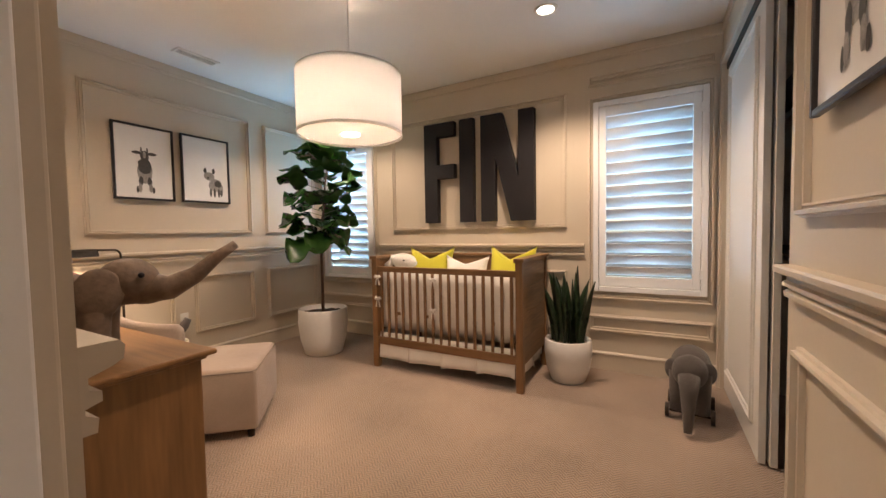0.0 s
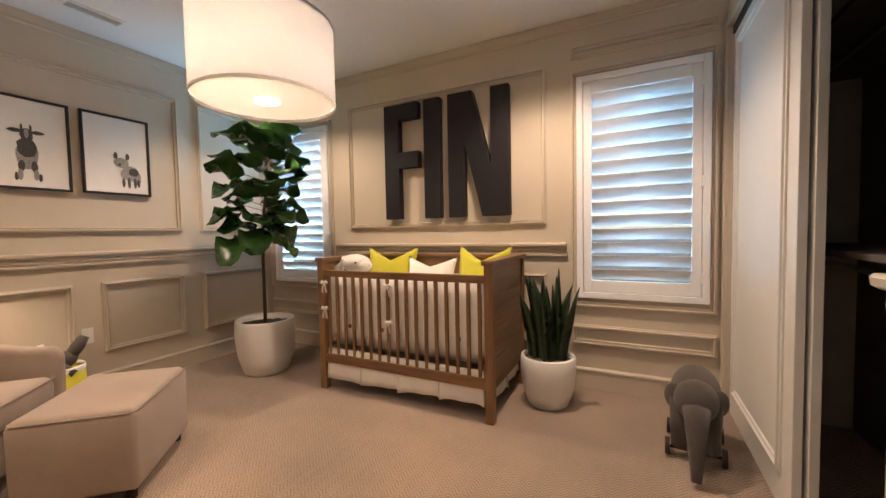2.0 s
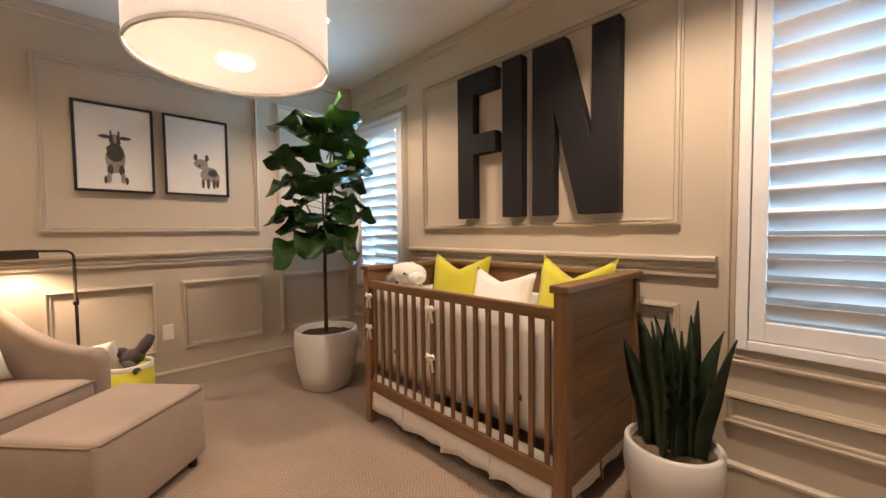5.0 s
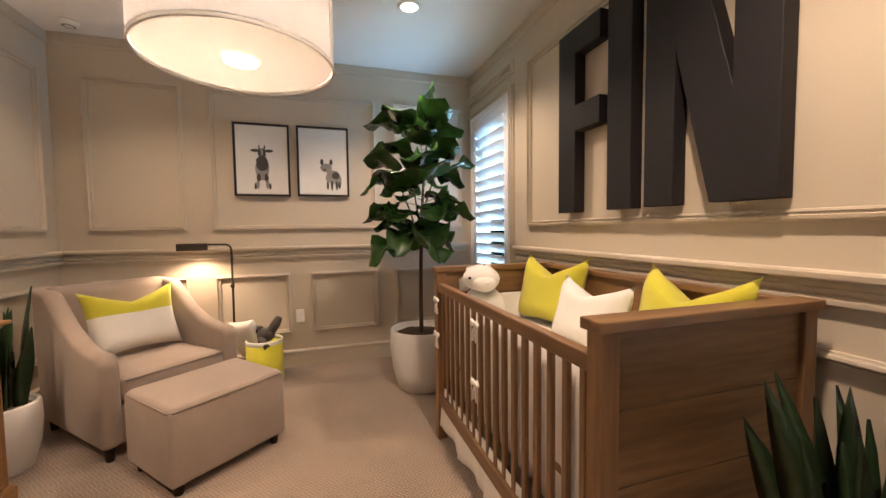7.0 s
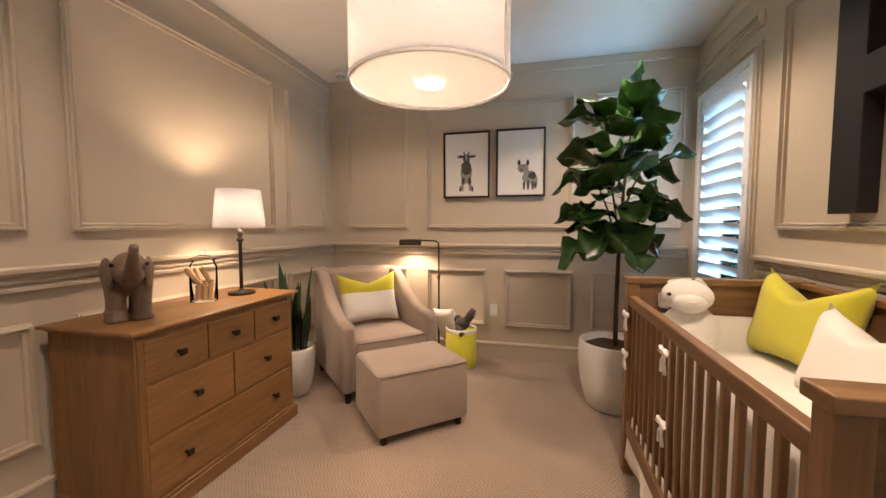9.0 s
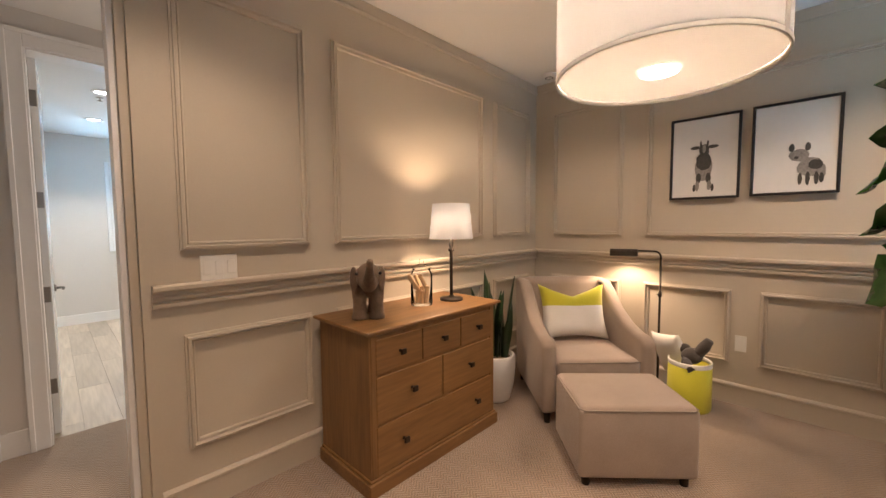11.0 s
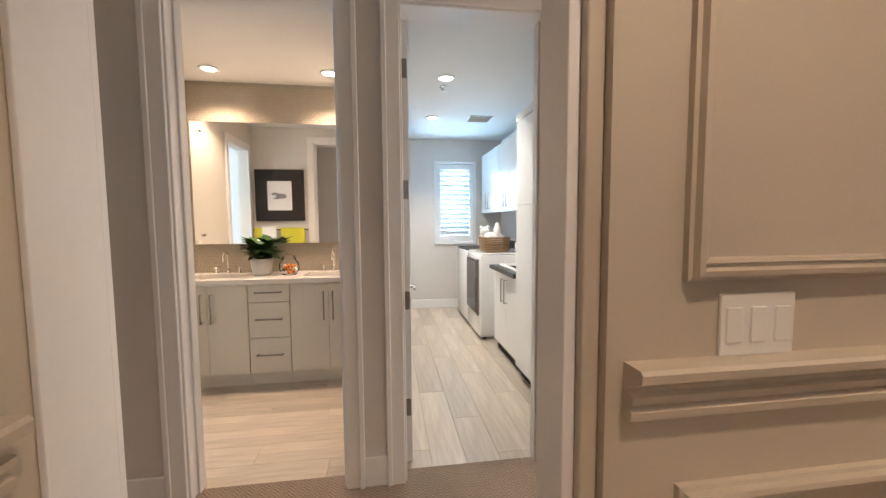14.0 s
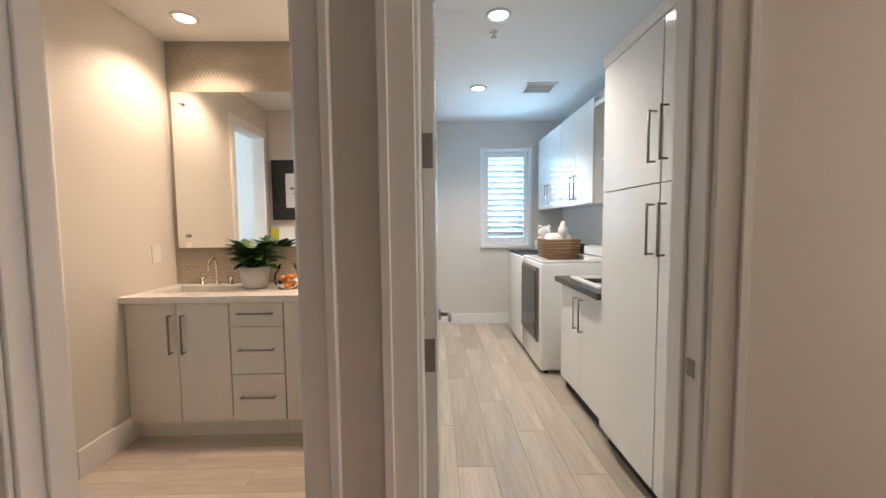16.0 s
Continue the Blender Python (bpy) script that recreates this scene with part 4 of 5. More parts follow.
def dresser():
    x0, x1, y0, y1, h = -2.295, -1.245, 0.06, 0.560, 0.825
    t = thing("dresser", "golden oak dresser with six drawers and dark square knobs", "dresser")
    part("carcass", bx(((x0 + 0.015, y0, 0.075), (x1 - 0.015, y1 - 0.015, h)), bevel=0.003), M_OAKZ, t)
    bm = B()
    box(bm, (x0 - 0.005, y0 - 0.004, 0.0), (x1 + 0.005, y1 + 0.006, 0.075), 0.006)
    box(bm, (x0 + 0.006, y0, 0.075), (x1 - 0.006, y1 - 0.004, 0.09), 0.006)
    part("plinth", bm, M_OAK, t)
    bm = B()
    box(bm, (x0 + 0.003, y0, h), (x1 - 0.003, y1, h + 0.014), 0.006)
    box(bm, (x0 - 0.018, y0 - 0.02, h + 0.014), (x1 + 0.018, y1 + 0.022, h + 0.032), 0.006)
    part("top", bm, M_OAK, t)
    w = x1 - x0 - 0.09
    rows = ((0.622, 0.800, 3), (0.368, 0.606, 2), (0.105, 0.352, 1))
    for z0, z1, n in rows:
        for k in range(n):
            a = x0 + 0.045 + w * k / n + 0.006
            b = x0 + 0.045 + w * (k + 1) / n - 0.006
            d = part("drawer", bx(((a, y1 - 0.022, z0), (b, y1 - 0.006, z1)), bevel=0.004), M_OAK, t)
            for kx in ((0.5,) if n > 1 else (0.18, 0.82)):
                cx, cz = a + (b - a) * kx, (z0 + z1) / 2 + 0.005
                kb = bx(((cx - 0.017, y1 + 0.016, cz - 0.015), (cx + 0.017, y1 + 0.030, cz + 0.015)), bevel=0.004)
                rod(kb, (cx, y1 - 0.008, cz), (cx, y1 + 0.018, cz), 0.009)
                part("knob", kb, M_BRONZE, d, "square dark bronze knob")
    for x in (x0 + 0.022, x1 - 0.066):
        part("stile", bx(((x, y1 - 0.02, 0.09), (x + 0.044, y1 - 0.010, h - 0.002)), bevel=0.003), M_OAKZ, t)


dresser()


def table_lamp():
    t = thing("table_lamp", "bronze table lamp with lit white shade on the dresser", "table lamp", pose(-2.10, 0.32, 0.857))
    part("base", lathe(B(), ((0, 0), (0.078, 0), (0.080, 0.006), (0.078, 0.016), (0.060, 0.020), (0.022, 0.024), (0.014, 0.034), (0, 0.034))), M_BRONZE, t, smooth=True)
    part("stem", lathe(B(), ((0.011, 0.03), (0.011, 0.33), (0.020, 0.335), (0.020, 0.35), (0.011, 0.355), (0.016, 0.375), (0.016, 0.43), (0.0, 0.43))), M_BRONZE, t, smooth=True)
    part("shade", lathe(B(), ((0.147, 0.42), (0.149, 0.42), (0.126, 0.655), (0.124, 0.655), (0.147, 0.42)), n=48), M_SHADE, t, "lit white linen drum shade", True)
    bm = B()
    ball(bm, (0, 0, 0.49), (0.026, 0.026, 0.04))
    bulb = part("bulb", bm, M_BULB, t, smooth=True)
    bulb.visible_shadow = False


table_lamp()


def block_jar():
    rnd = random.Random(4)
    t = thing("glass_jar", "clear glass jar of loose wooden sticks and blocks on the dresser", "jar", pose(-1.85, 0.29, 0.857))
    g = part("jar", lathe(B(), ((0, 0.002), (0.068, 0.002), (0.070, 0.01), (0.070, 0.20), (0.058, 0.225), (0.058, 0.235), (0.055, 0.235), (0.067, 0.20), (0.067, 0.012), (0, 0.010))), M_GLASS, t, "clear glass", True)
    g.visible_shadow = False
    lid = part("lid", lathe(B(), ((0.062, 0.236), (0.064, 0.245), (0.03, 0.262), (0.012, 0.268), (0.016, 0.282), (0.010, 0.295), (0, 0.297))), M_GLASS, t, "domed glass lid", True)
    lid.visible_shadow = False
    for k in range(11):
        a = k * 2.4
        r = 0.04 * math.sqrt((k + 0.5) / 11)
        bm = B()
        L = rnd.uniform(0.07, 0.12)
        box(bm, (-0.011, -0.011, 0), (0.011, 0.011, L), 0.003, 1)
        p = part("wooden_block", bm, M_BLOCK, t)
        p.matrix_basis = pose(math.cos(a) * r, math.sin(a) * r, 0.012 if k < 7 else 0.10, rnd.uniform(-8, 8) + (30 if k >= 7 else 0), rnd.uniform(-8, 8), rnd.uniform(0, 90))


block_jar()


def armchair():
    # local: faces +y, centre of the seat at the origin
    t = thing("armchair", "taupe linen upholstered armchair with swooping arms", "armchair", pose(-3.015, 0.815, 0, 0, 0, -45))
    W, F, R = 0.39, 0.40, -0.42
    part("seat_base", bx(((-W + 0.07, R + 0.12, 0.075), (W - 0.07, F - 0.03, 0.30)), bevel=0.025, seg=3), M_UPH, t, smooth=True)
    part("seat_cushion", bx(((-W + 0.098, R + 0.20, 0.30), (W - 0.098, F, 0.45)), bevel=0.05, seg=4), M_UPH, t, smooth=True)
    for s in (-1, 1):
        out = [(F - 0.01, 0.075), (F, 0.40), (F + 0.005, 0.555), (F - 0.04, 0.595), (F - 0.14, 0.60), (F - 0.30, 0.635), (F - 0.46, 0.71), (F - 0.60, 0.82), (F - 0.70, 0.89), (R - 0.08, 0.90), (R - 0.02, 0.075)]
        bm = B()
        a, b = (W - 0.10, W) if s > 0 else (-W, -W + 0.10)
        prism(bm, out, a, b, lambda u, v, d: (d, u, v))
        ob = part("arm", bm, M_UPH, t)
        md = ob.modifiers.new("soft", "BEVEL")
        md.width, md.segments, md.limit_method, md.angle_limit = 0.035, 4, "ANGLE", radians(50)
        for p in ob.data.polygons:
            p.use_smooth = True
    bm = B()
    prism(bm, [(R + 0.16, 0.30), (R + 0.06, 0.88), (R - 0.02, 0.915), (R - 0.10, 0.89), (R - 0.03, 0.08), (R + 0.10, 0.08)], -W + 0.055, W - 0.055, lambda u, v, d: (d, u, v))
    ob = part("backrest", bm, M_UPH, t)
    md = ob.modifiers.new("soft", "BEVEL")
    md.width, md.segments = 0.035, 4
    bm = B()
    box(bm, (-W + 0.105, R + 0.09, 0.44), (W - 0.105, R + 0.24, 0.86), 0.06, 4)
    part("back_cushion", bm, M_UPH, t, smooth=True).matrix_basis = pose(0, 0, 0, 0) @ Matrix.Translation((0, -0.09, 0.03)) @ Matrix.Rotation(radians(8), 4, "X")
    for z in (0.305, 0.435):
        x = W - 0.115
        part("piping", tube(B(), ((-x, F - 0.002, z), (0, F + 0.003, z), (x, F - 0.002, z)), 0.005, 6), M_PIPING, t, smooth=True)
    for x in (-W + 0.05, W - 0.05):
        for y in (R + 0.02, F - 0.06):
            part("foot", rod(B(), (x, y, 0), (x, y, 0.08), 0.02, 0.026), M_BRONZE, t)


armchair()
pillow("lumbar_cushion", "long cushion half chartreuse and half white on the armchair", pose(-3.015, 0.815, 0.452, 0, 0, -45) @ pose(0.0, -0.06, 0.0, 17), 0.54, 0.45, 0.15, M_WHITECLOTH,
       bands=((0, 0.60, M_WHITECLOTH, "white_panel"), (0.60, 1, M_YELLOW, "yellow_panel")), pinch=0.10, chop=0.16)


def ottoman():
    t = thing("ottoman", "taupe linen upholstered ottoman with dark piping", "ottoman", pose(-2.42, 1.335, 0, 0, 0, -48))
    a, b = 0.305, 0.240
    part("body", bx(((-a, -b, 0.055), (a, b, 0.42)), bevel=0.022, seg=3), M_UPH, t, smooth=True)
    part("top_cushion", bx(((-a + 0.006, -b + 0.006, 0.36), (a - 0.006, b - 0.006, 0.437)), bevel=0.03, seg=4), M_UPH, t, smooth=True)
    c = 0.025
    loop = [(-a + c, -b), (a - c, -b), (a, -b + c), (a, b - c), (a - c, b), (-a + c, b), (-a, b - c), (-a, -b + c), (-a + c, -b)]
    part("piping", tube(B(), [(x * 0.99, y * 0.99, 0.416) for x, y in loop], 0.005, 6), M_PIPING, t, smooth=True)
    for x in (-a + 0.05, a - 0.05):
        for y in (-b + 0.05, b - 0.05):
            part("caster", rod(B(), (x, y, 0), (x, y, 0.06), 0.02, 0.024), M_BRONZE, t)


ottoman()


def floor_lamp():
    x, y = -3.60, 1.225
    t = thing("floor_lamp", "dark bronze pharmacy floor lamp, lit, behind the armchair", "floor lamp")
    part("base", lathe(B(), ((0, 0), (0.12, 0), (0.122, 0.008), (0.11, 0.018), (0.02, 0.026), (0.012, 0.04), (0, 0.04)), (x, y, 0)), M_BRONZE, t, smooth=True)
    part("pole", rod(B(), (x, y, 0.03), (x, y, 1.08), 0.009), M_BRONZE, t, smooth=True)
    part("collar", rod(B(), (x, y, 0.78), (x, y, 0.82), 0.015), M_BRONZE, t, smooth=True)
    part("knob", rod(B(), (x, y, 0.80), (x + 0.03, y - 0.01, 0.80), 0.007), M_BRONZE, t, smooth=True)
    pts = [(x, y, 1.07)] + [(x + 0.012 * (1 - math.cos(q)), y - 0.045 * (1 - math.cos(q)), 1.10 + 0.045 * math.sin(q)) for q in (0.2, 0.6, 1.0, 1.4, 1.57)] + [(x + 0.04, y - 0.16, 1.148)]
    part("arm", tube(B(), pts, 0.008), M_BRONZE, t, smooth=True)
    bm = B()
    m = Matrix.Translation((-3.555, 0.955, 1.13)) @ Matrix.Rotation(radians(-74), 4, "Z")
    prism(bm, [(-0.055, -0.028), (-0.042, 0.012), (-0.02, 0.028), (0.02, 0.028), (0.042, 0.012), (0.055, -0.028), (0.050, -0.028), (0.038, 0.008), (0.018, 0.022), (-0.018, 0.022), (-0.038, 0.008), (-0.050, -0.028)], -0.105, 0.105, lambda u, v, d: tuple(m @ Vector((d, u, v))))
    sh = part("shade", bm, M_BRONZE, t, "dark metal tent-shaped shade")
    for d in (-0.105, 0.102):
        bm = B()
        prism(bm, [(-0.055, -0.028), (-0.042, 0.012), (-0.02, 0.028), (0.02, 0.028), (0.042, 0.012), (0.055, -0.028)], d, d + 0.003, lambda u, v, dd: tuple(m @ Vector((dd, u, v))))
        part("shade_end", bm, M_BRONZE, sh)


floor_lamp()


def storage_basket():
    t = thing("storage_basket", "chartreuse and white fabric storage basket beside the armchair", "basket", pose(-3.47, 1.47, 0, 0, 0, 8))
    a = 0.135
    part("lower_panel", lathe(B(), ((0, 0.004), (a, 0.0), (a + 0.008, 0.02), (a + 0.006, 0.325), (a + 0.003, 0.325), (a - 0.004, 0.02), (0, 0.012)), n=32), M_YELLOW, t, smooth=True)
    part("upper_band", lathe(B(), ((a + 0.006, 0.325), (a + 0.008, 0.352), (a + 0.002, 0.36), (a - 0.004, 0.352), (a + 0.001, 0.325), (a + 0.006, 0.325)), n=32), M_WHITECLOTH, t, smooth=True)
    pillow("cushion", "small white cushion tucked into the basket", pose(-3.56, 1.38, 0.20, 18, -8, 60), 0.26, 0.34, 0.09, M_WHITECLOTH)
    bm = B()
    ball(bm, (0, 0, 0.0), (0.075, 0.055, 0.06))
    tube(bm, ((0.03, 0.0, 0.0), (0.10, 0.02, 0.05), (0.15, 0.03, 0.09)), (0.035, 0.04, 0.028))
    tube(bm, ((-0.03, 0.0, 0.0), (-0.02, -0.06, -0.03), (0.02, -0.10, -0.08)), (0.035, 0.035, 0.025))
    ball(bm, (-0.05, 0.03, 0.05), (0.04, 0.04, 0.035))
    solid("plush_toy", bm, M_GREYFELT, "dark grey plush toy lying over the basket rim", "plush toy", m=pose(-3.43, 1.49, 0.40, 10, -20, 70), smooth=True)


storage_basket()


def animal_print(bm_dark, bm_grey, kind, P):
    """Abstract standing animal out of soft flat blobs."""
    rnd = random.Random(kind)

    def blob(bm, u, v, ru, rv, dd, n=14):
        bm.faces.new([bm.verts.new(P(u + ru * math.cos(2 * math.pi * k / n) * (1 + 0.10 * rnd.uniform(-1, 1)), v + rv * math.sin(2 * math.pi * k / n) * (1 + 0.10 * rnd.uniform(-1, 1)), dd)) for k in range(n)])
    if kind == 1:   # young goat, seen from the front
        blob(bm_grey, 0, -0.02, 0.052, 0.085, 0.001)
        blob(bm_dark, 0, 0.03, 0.045, 0.060, 0.0016)
        blob(bm_dark, 0, 0.105, 0.030, 0.040, 0.0022)
        blob(bm_grey, 0, 0.115, 0.010, 0.030, 0.0028)
        for s in (-1, 1):
            blob(bm_dark, s * 0.050, 0.125, 0.032, 0.012, 0.0018)
            blob(bm_dark, s * 0.020, 0.150, 0.006, 0.020, 0.0018)
            blob(bm_dark, s * 0.028, -0.085, 0.015, 0.035, 0.0018)
            blob(bm_grey, s * 0.034, -0.135, 0.012, 0.035, 0.0022)
            blob(bm_dark, s * 0.052, -0.150, 0.009, 0.026, 0.0018)
    else:           # young fox, turned to one side
        blob(bm_grey, 0.045, -0.045, 0.060, 0.062, 0.001)
        blob(bm_dark, 0.070, -0.030, 0.034, 0.030, 0.0016)
        blob(bm_grey, -0.010, 0.035, 0.046, 0.040, 0.0018)
        blob(bm_dark, -0.022, 0.020, 0.011, 0.009, 0.0026)
        for u, v in ((-0.045, 0.085), (0.030, 0.085)):
            blob(bm_dark, u, v, 0.014, 0.026, 0.0022)
        for u, h in ((0.0, 0.05), (0.035, 0.055), (0.075, 0.05), (0.098, 0.04)):
            blob(bm_dark, u, -0.115, 0.011, h * 0.8, 0.0022)
        blob(bm_grey, 0.095, -0.075, 0.022, 0.05, 0.0014)


def picture(c, place, w, h, kind, label, mat_w=0.0, group=""):
    """Framed print: centre (u, v) on a wall."""
    t = thing("framed_picture", label, "picture", group=group)
    u, v = c
    f, d = 0.018, 0.032
    bm = B()
    for a0, a1, b0, b1 in ((-w / 2, -w / 2 + f, -h / 2, h / 2), (w / 2 - f, w / 2, -h / 2, h / 2), (-w / 2 + f, w / 2 - f, -h / 2, -h / 2 + f), (-w / 2 + f, w / 2 - f, h / 2 - f, h / 2)):
        p, q = Vector(place(u + a0, v + b0, 0.021)), Vector(place(u + a1, v + b1, d + 0.010))
        box(bm, tuple(map(min, p, q)), tuple(map(max, p, q)), 0.003, 1)
    part("frame", bm, M_FRAME, t)
    p, q = Vector(place(u - w / 2 + f, v - h / 2 + f, 0.022)), Vector(place(u + w / 2 - f, v + h / 2 - f, 0.030))
    part("print", bx((tuple(map(min, p, q)), tuple(map(max, p, q)))), M_PAPER, t, "glazed off-white paper print")
    if kind:
        dark, grey = B(), B()
        k = 1.12 if kind == 1 else 1.05
        off = (0.0, -0.06) if kind == 1 else (0.035, -0.09)
        sg = -1 if place is E_ else 1
        animal_print(dark, grey, kind, lambda a, b, dd: place(u + sg * (off[0] + a * k), v + off[1] + b * k, 0.0305 + dd))
        part("drawing", dark, M_INK, t, "charcoal drawing of a young animal")
        part("wash", grey, M_INK2, t)
    return t


picture((1.469, 1.870), W_, 0.450, 0.628, 1, "black framed print of a young goat", group="animal prints")
picture((1.978, 1.874), W_, 0.450, 0.628, 2, "black framed print of a young fox", group="animal prints")
picture((0.97, 1.83), E_, 0.445, 0.63, 1, "black framed animal print by the closet", group="animal prints")


def pendant():
    x, y = PEND
    t = thing("pendant_lamp", "large lit white fabric drum pendant lamp", "pendant lamp", pose(x, y, 0))
    R, z0, z1 = 0.322, 1.855, 2.235
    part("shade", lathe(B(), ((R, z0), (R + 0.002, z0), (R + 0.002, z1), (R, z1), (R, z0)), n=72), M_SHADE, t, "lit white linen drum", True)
    part("rim", lathe(B(), ((R + 0.003, z0), (R + 0.004, z0 + 0.012), (R - 0.004, z0 + 0.012), (R - 0.004, z0), (R + 0.003, z0)), n=72), M_WHITECLOTH, t, smooth=True)
    part("seam", bx(((R - 0.001, -0.012, z0), (R + 0.004, 0.012, z1))), M_WHITECLOTH, t).matrix_basis = pose(0, 0, 0, 0, 0, 75)
    part("diffuser", lathe(B(), ((0.052, z0 + 0.016), (R - 0.004, z0 + 0.016), (R - 0.004, z0 + 0.020), (0.052, z0 + 0.020), (0.052, z0 + 0.016)), n=72), M_DIFF, t, "frosted fabric diffuser")
    part("diffuser_disc", lathe(B(), ((0, z0 + 0.008), (0.056, z0 + 0.008), (0.056, z0 + 0.012), (0, z0 + 0.012)), n=36), M_LAMP, t, "bright round diffuser centre")
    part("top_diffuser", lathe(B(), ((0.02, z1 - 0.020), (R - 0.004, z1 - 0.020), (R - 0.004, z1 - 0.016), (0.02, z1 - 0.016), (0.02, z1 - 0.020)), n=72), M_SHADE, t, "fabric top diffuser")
    part("cord", rod(B(), (0, 0, z1 - 0.12), (0, 0, H - 0.02), 0.004), M_WHITE, t)
    part("canopy", lathe(B(), ((0, H - 0.03), (0.04, H - 0.028), (0.062, H - 0.008), (0.064, H - 0.001), (0, H - 0.001))), M_WHITE, t, smooth=True)
    sp = B()
    for k in range(3):
        a = k * 2.094
        rod(sp, (0, 0, z1 - 0.03), (R * math.cos(a), R * math.sin(a), z1 - 0.03), 0.003, n=6)
    part("spider", sp, M_WHITE, t)


pendant()


def downlight(x, y, lens):
    t = thing("recessed_light", "round white recessed ceiling light, switched on", "ceiling light", pose(x, y, H if y > 0 else HS), "recessed lights")
    part("ring", lathe(B(), ((0.056, -0.001), (0.082, -0.001), (0.080, -0.008), (0.060, -0.010), (0.056, -0.001)), n=32), M_WHITE, t, smooth=True)
    part("lens", lathe(B(), ((0, -0.004), (0.057, -0.004), (0.057, -0.001), (0, -0.001)), n=32), lens, t, "glowing lens")


for n, (x, y) in enumerate(CANS):
    downlight(x, y, M_LAMPC if n in (2, 3) else M_LAMP)


def vent(x, y, lx, ly, label, back):
    t = thing("ceiling_vent", label, "vent", pose(x, y, H if y > 0 else HS))
    part("backing", bx(((-lx / 2 + 0.01, -ly / 2 + 0.01, -0.004), (lx / 2 - 0.01, ly / 2 - 0.01, -0.001))), back, t)
    bm = B()
    f = 0.02
    for lo, hi in (((-lx / 2, -ly / 2, -0.012), (-lx / 2 + f, ly / 2, -0.001)), ((lx / 2 - f, -ly / 2, -0.012), (lx / 2, ly / 2, -0.001)), ((-lx / 2 + f, -ly / 2, -0.012), (lx / 2 - f, -ly / 2 + f, -0.001)), ((-lx / 2 + f, ly / 2 - f, -0.012), (lx / 2 - f, ly / 2, -0.001))):
        box(bm, lo, hi, 0.002, 1)
    part("frame", bm, M_PLASTIC, t)
    long_y = ly > lx
    n = 5
    for k in range(n):
        o = ((lx if long_y else ly) - 2 * f) * ((k + 0.5) / n - 0.5)
        L = (ly if long_y else lx) / 2 - f
        s = part("slat", bx(((-0.007, -L, -0.0015), (0.007, L, 0.0015))), M_PLASTIC, t)
        s.matrix_basis = pose(o if long_y else 0, 0 if long_y else o, -0.009, 0, 0, 0 if long_y else 90) @ pose(0, 0, 0, 0, 35, 0)


vent(-3.37, 1.74, 0.12, 0.34, "white slotted air vent in the bedroom ceiling", M_SHADOW)
vent(-1.22, -4.09, 0.30, 0.28, "white square exhaust vent in the laundry ceiling", M_HALL)
det = thing("smoke_detector", "round white smoke detector on the ceiling", "smoke detector", pose(-3.55, 0.25, H))
part("body", lathe(B(), ((0, -0.036), (0.045, -0.034), (0.058, -0.022), (0.062, -0.001), (0, -0.001))), M_PLASTIC, det, smooth=True)
part("grille", lathe(B(), ((0.030, -0.0365), (0.034, -0.0375), (0.038, -0.0355)), n=24), M_SHADOW, det)
spr = thing("sprinkler", "small metal fire sprinkler head", "sprinkler", pose(-0.61, -3.02, HS))
part("body", lathe(B(), ((0, -0.035), (0.022, -0.035), (0.022, -0.032), (0.006, -0.030), (0.006, -0.006), (0.03, -0.005), (0.03, -0.001), (0, -0.001)), n=20), M_NICKEL, spr, smooth=True)

sw = thing("switch_plate", "white three-gang rocker switch plate above the chair rail", "light switch")
part("plate", bx(((-0.851, YD, 1.113), (-0.690, YD + 0.008, 1.233)), bevel=0.003), M_PLASTIC, sw)
for k in range(3):
    c = -0.823 + 0.053 * k
    part("rocker", bx(((c - 0.017, YD + 0.007, 1.139), (c + 0.017, YD + 0.0115, 1.207)), bevel=0.002), M_PLASTIC, sw)
outl = thing("outlet", "white power outlet plate on the lower wall", "outlet")
part("plate", bx(((XL, 1.702, 0.409), (XL + 0.008, 1.772, 0.529)), bevel=0.003), M_PLASTIC, outl)
part("socket", bx(((XL + 0.007, 1.720, 0.429), (XL + 0.010, 1.754, 0.464)), ((XL + 0.007, 1.720, 0.474), (XL + 0.010, 1.754, 0.509)), bevel=0.002), M_PLASTIC, outl)


# ---- laundry ----
def slab_door(name, hinge, width, turn, material, label):
    d = thing(name, label, "door", pose(hinge[0], hinge[1], 0, 0, 0, turn), kind="structure")
    part("leaf", bx(((0, -0.036, 0.012), (width, 0, 2.425)), bevel=0.002), material, d)
    for z in (0.284, 0.890, 1.496, 2.130):
        h = bx(((-0.004, -0.030, z), (0.003, 0.008, z + 0.10)), bevel=0.001)
        rod(h, (-0.002, 0.006, z), (-0.002, 0.006, z + 0.10), 0.007)
        part("hinge", h, M_STEEL, d, "dark metal butt hinge")
    for s in (1, -1):
        y = 0.0 if s > 0 else -0.036
        k = B()
        rod(k, (width - 0.065, y, 0.905), (width - 0.065, y + s * 0.012, 0.905), 0.027, n=24)
        rod(k, (width - 0.065, y + s * 0.01, 0.905), (width - 0.065, y + s * 0.052, 0.905), 0.010)
        tube(k, ((width - 0.065, y + s * 0.05, 0.905), (width - 0.10, y + s * 0.052, 0.905), (width - 0.175, y + s * 0.05, 0.903)), (0.010, 0.009, 0.008))
        part("lever", k, M_STEEL, d, "dark metal lever handle", True)
    return d


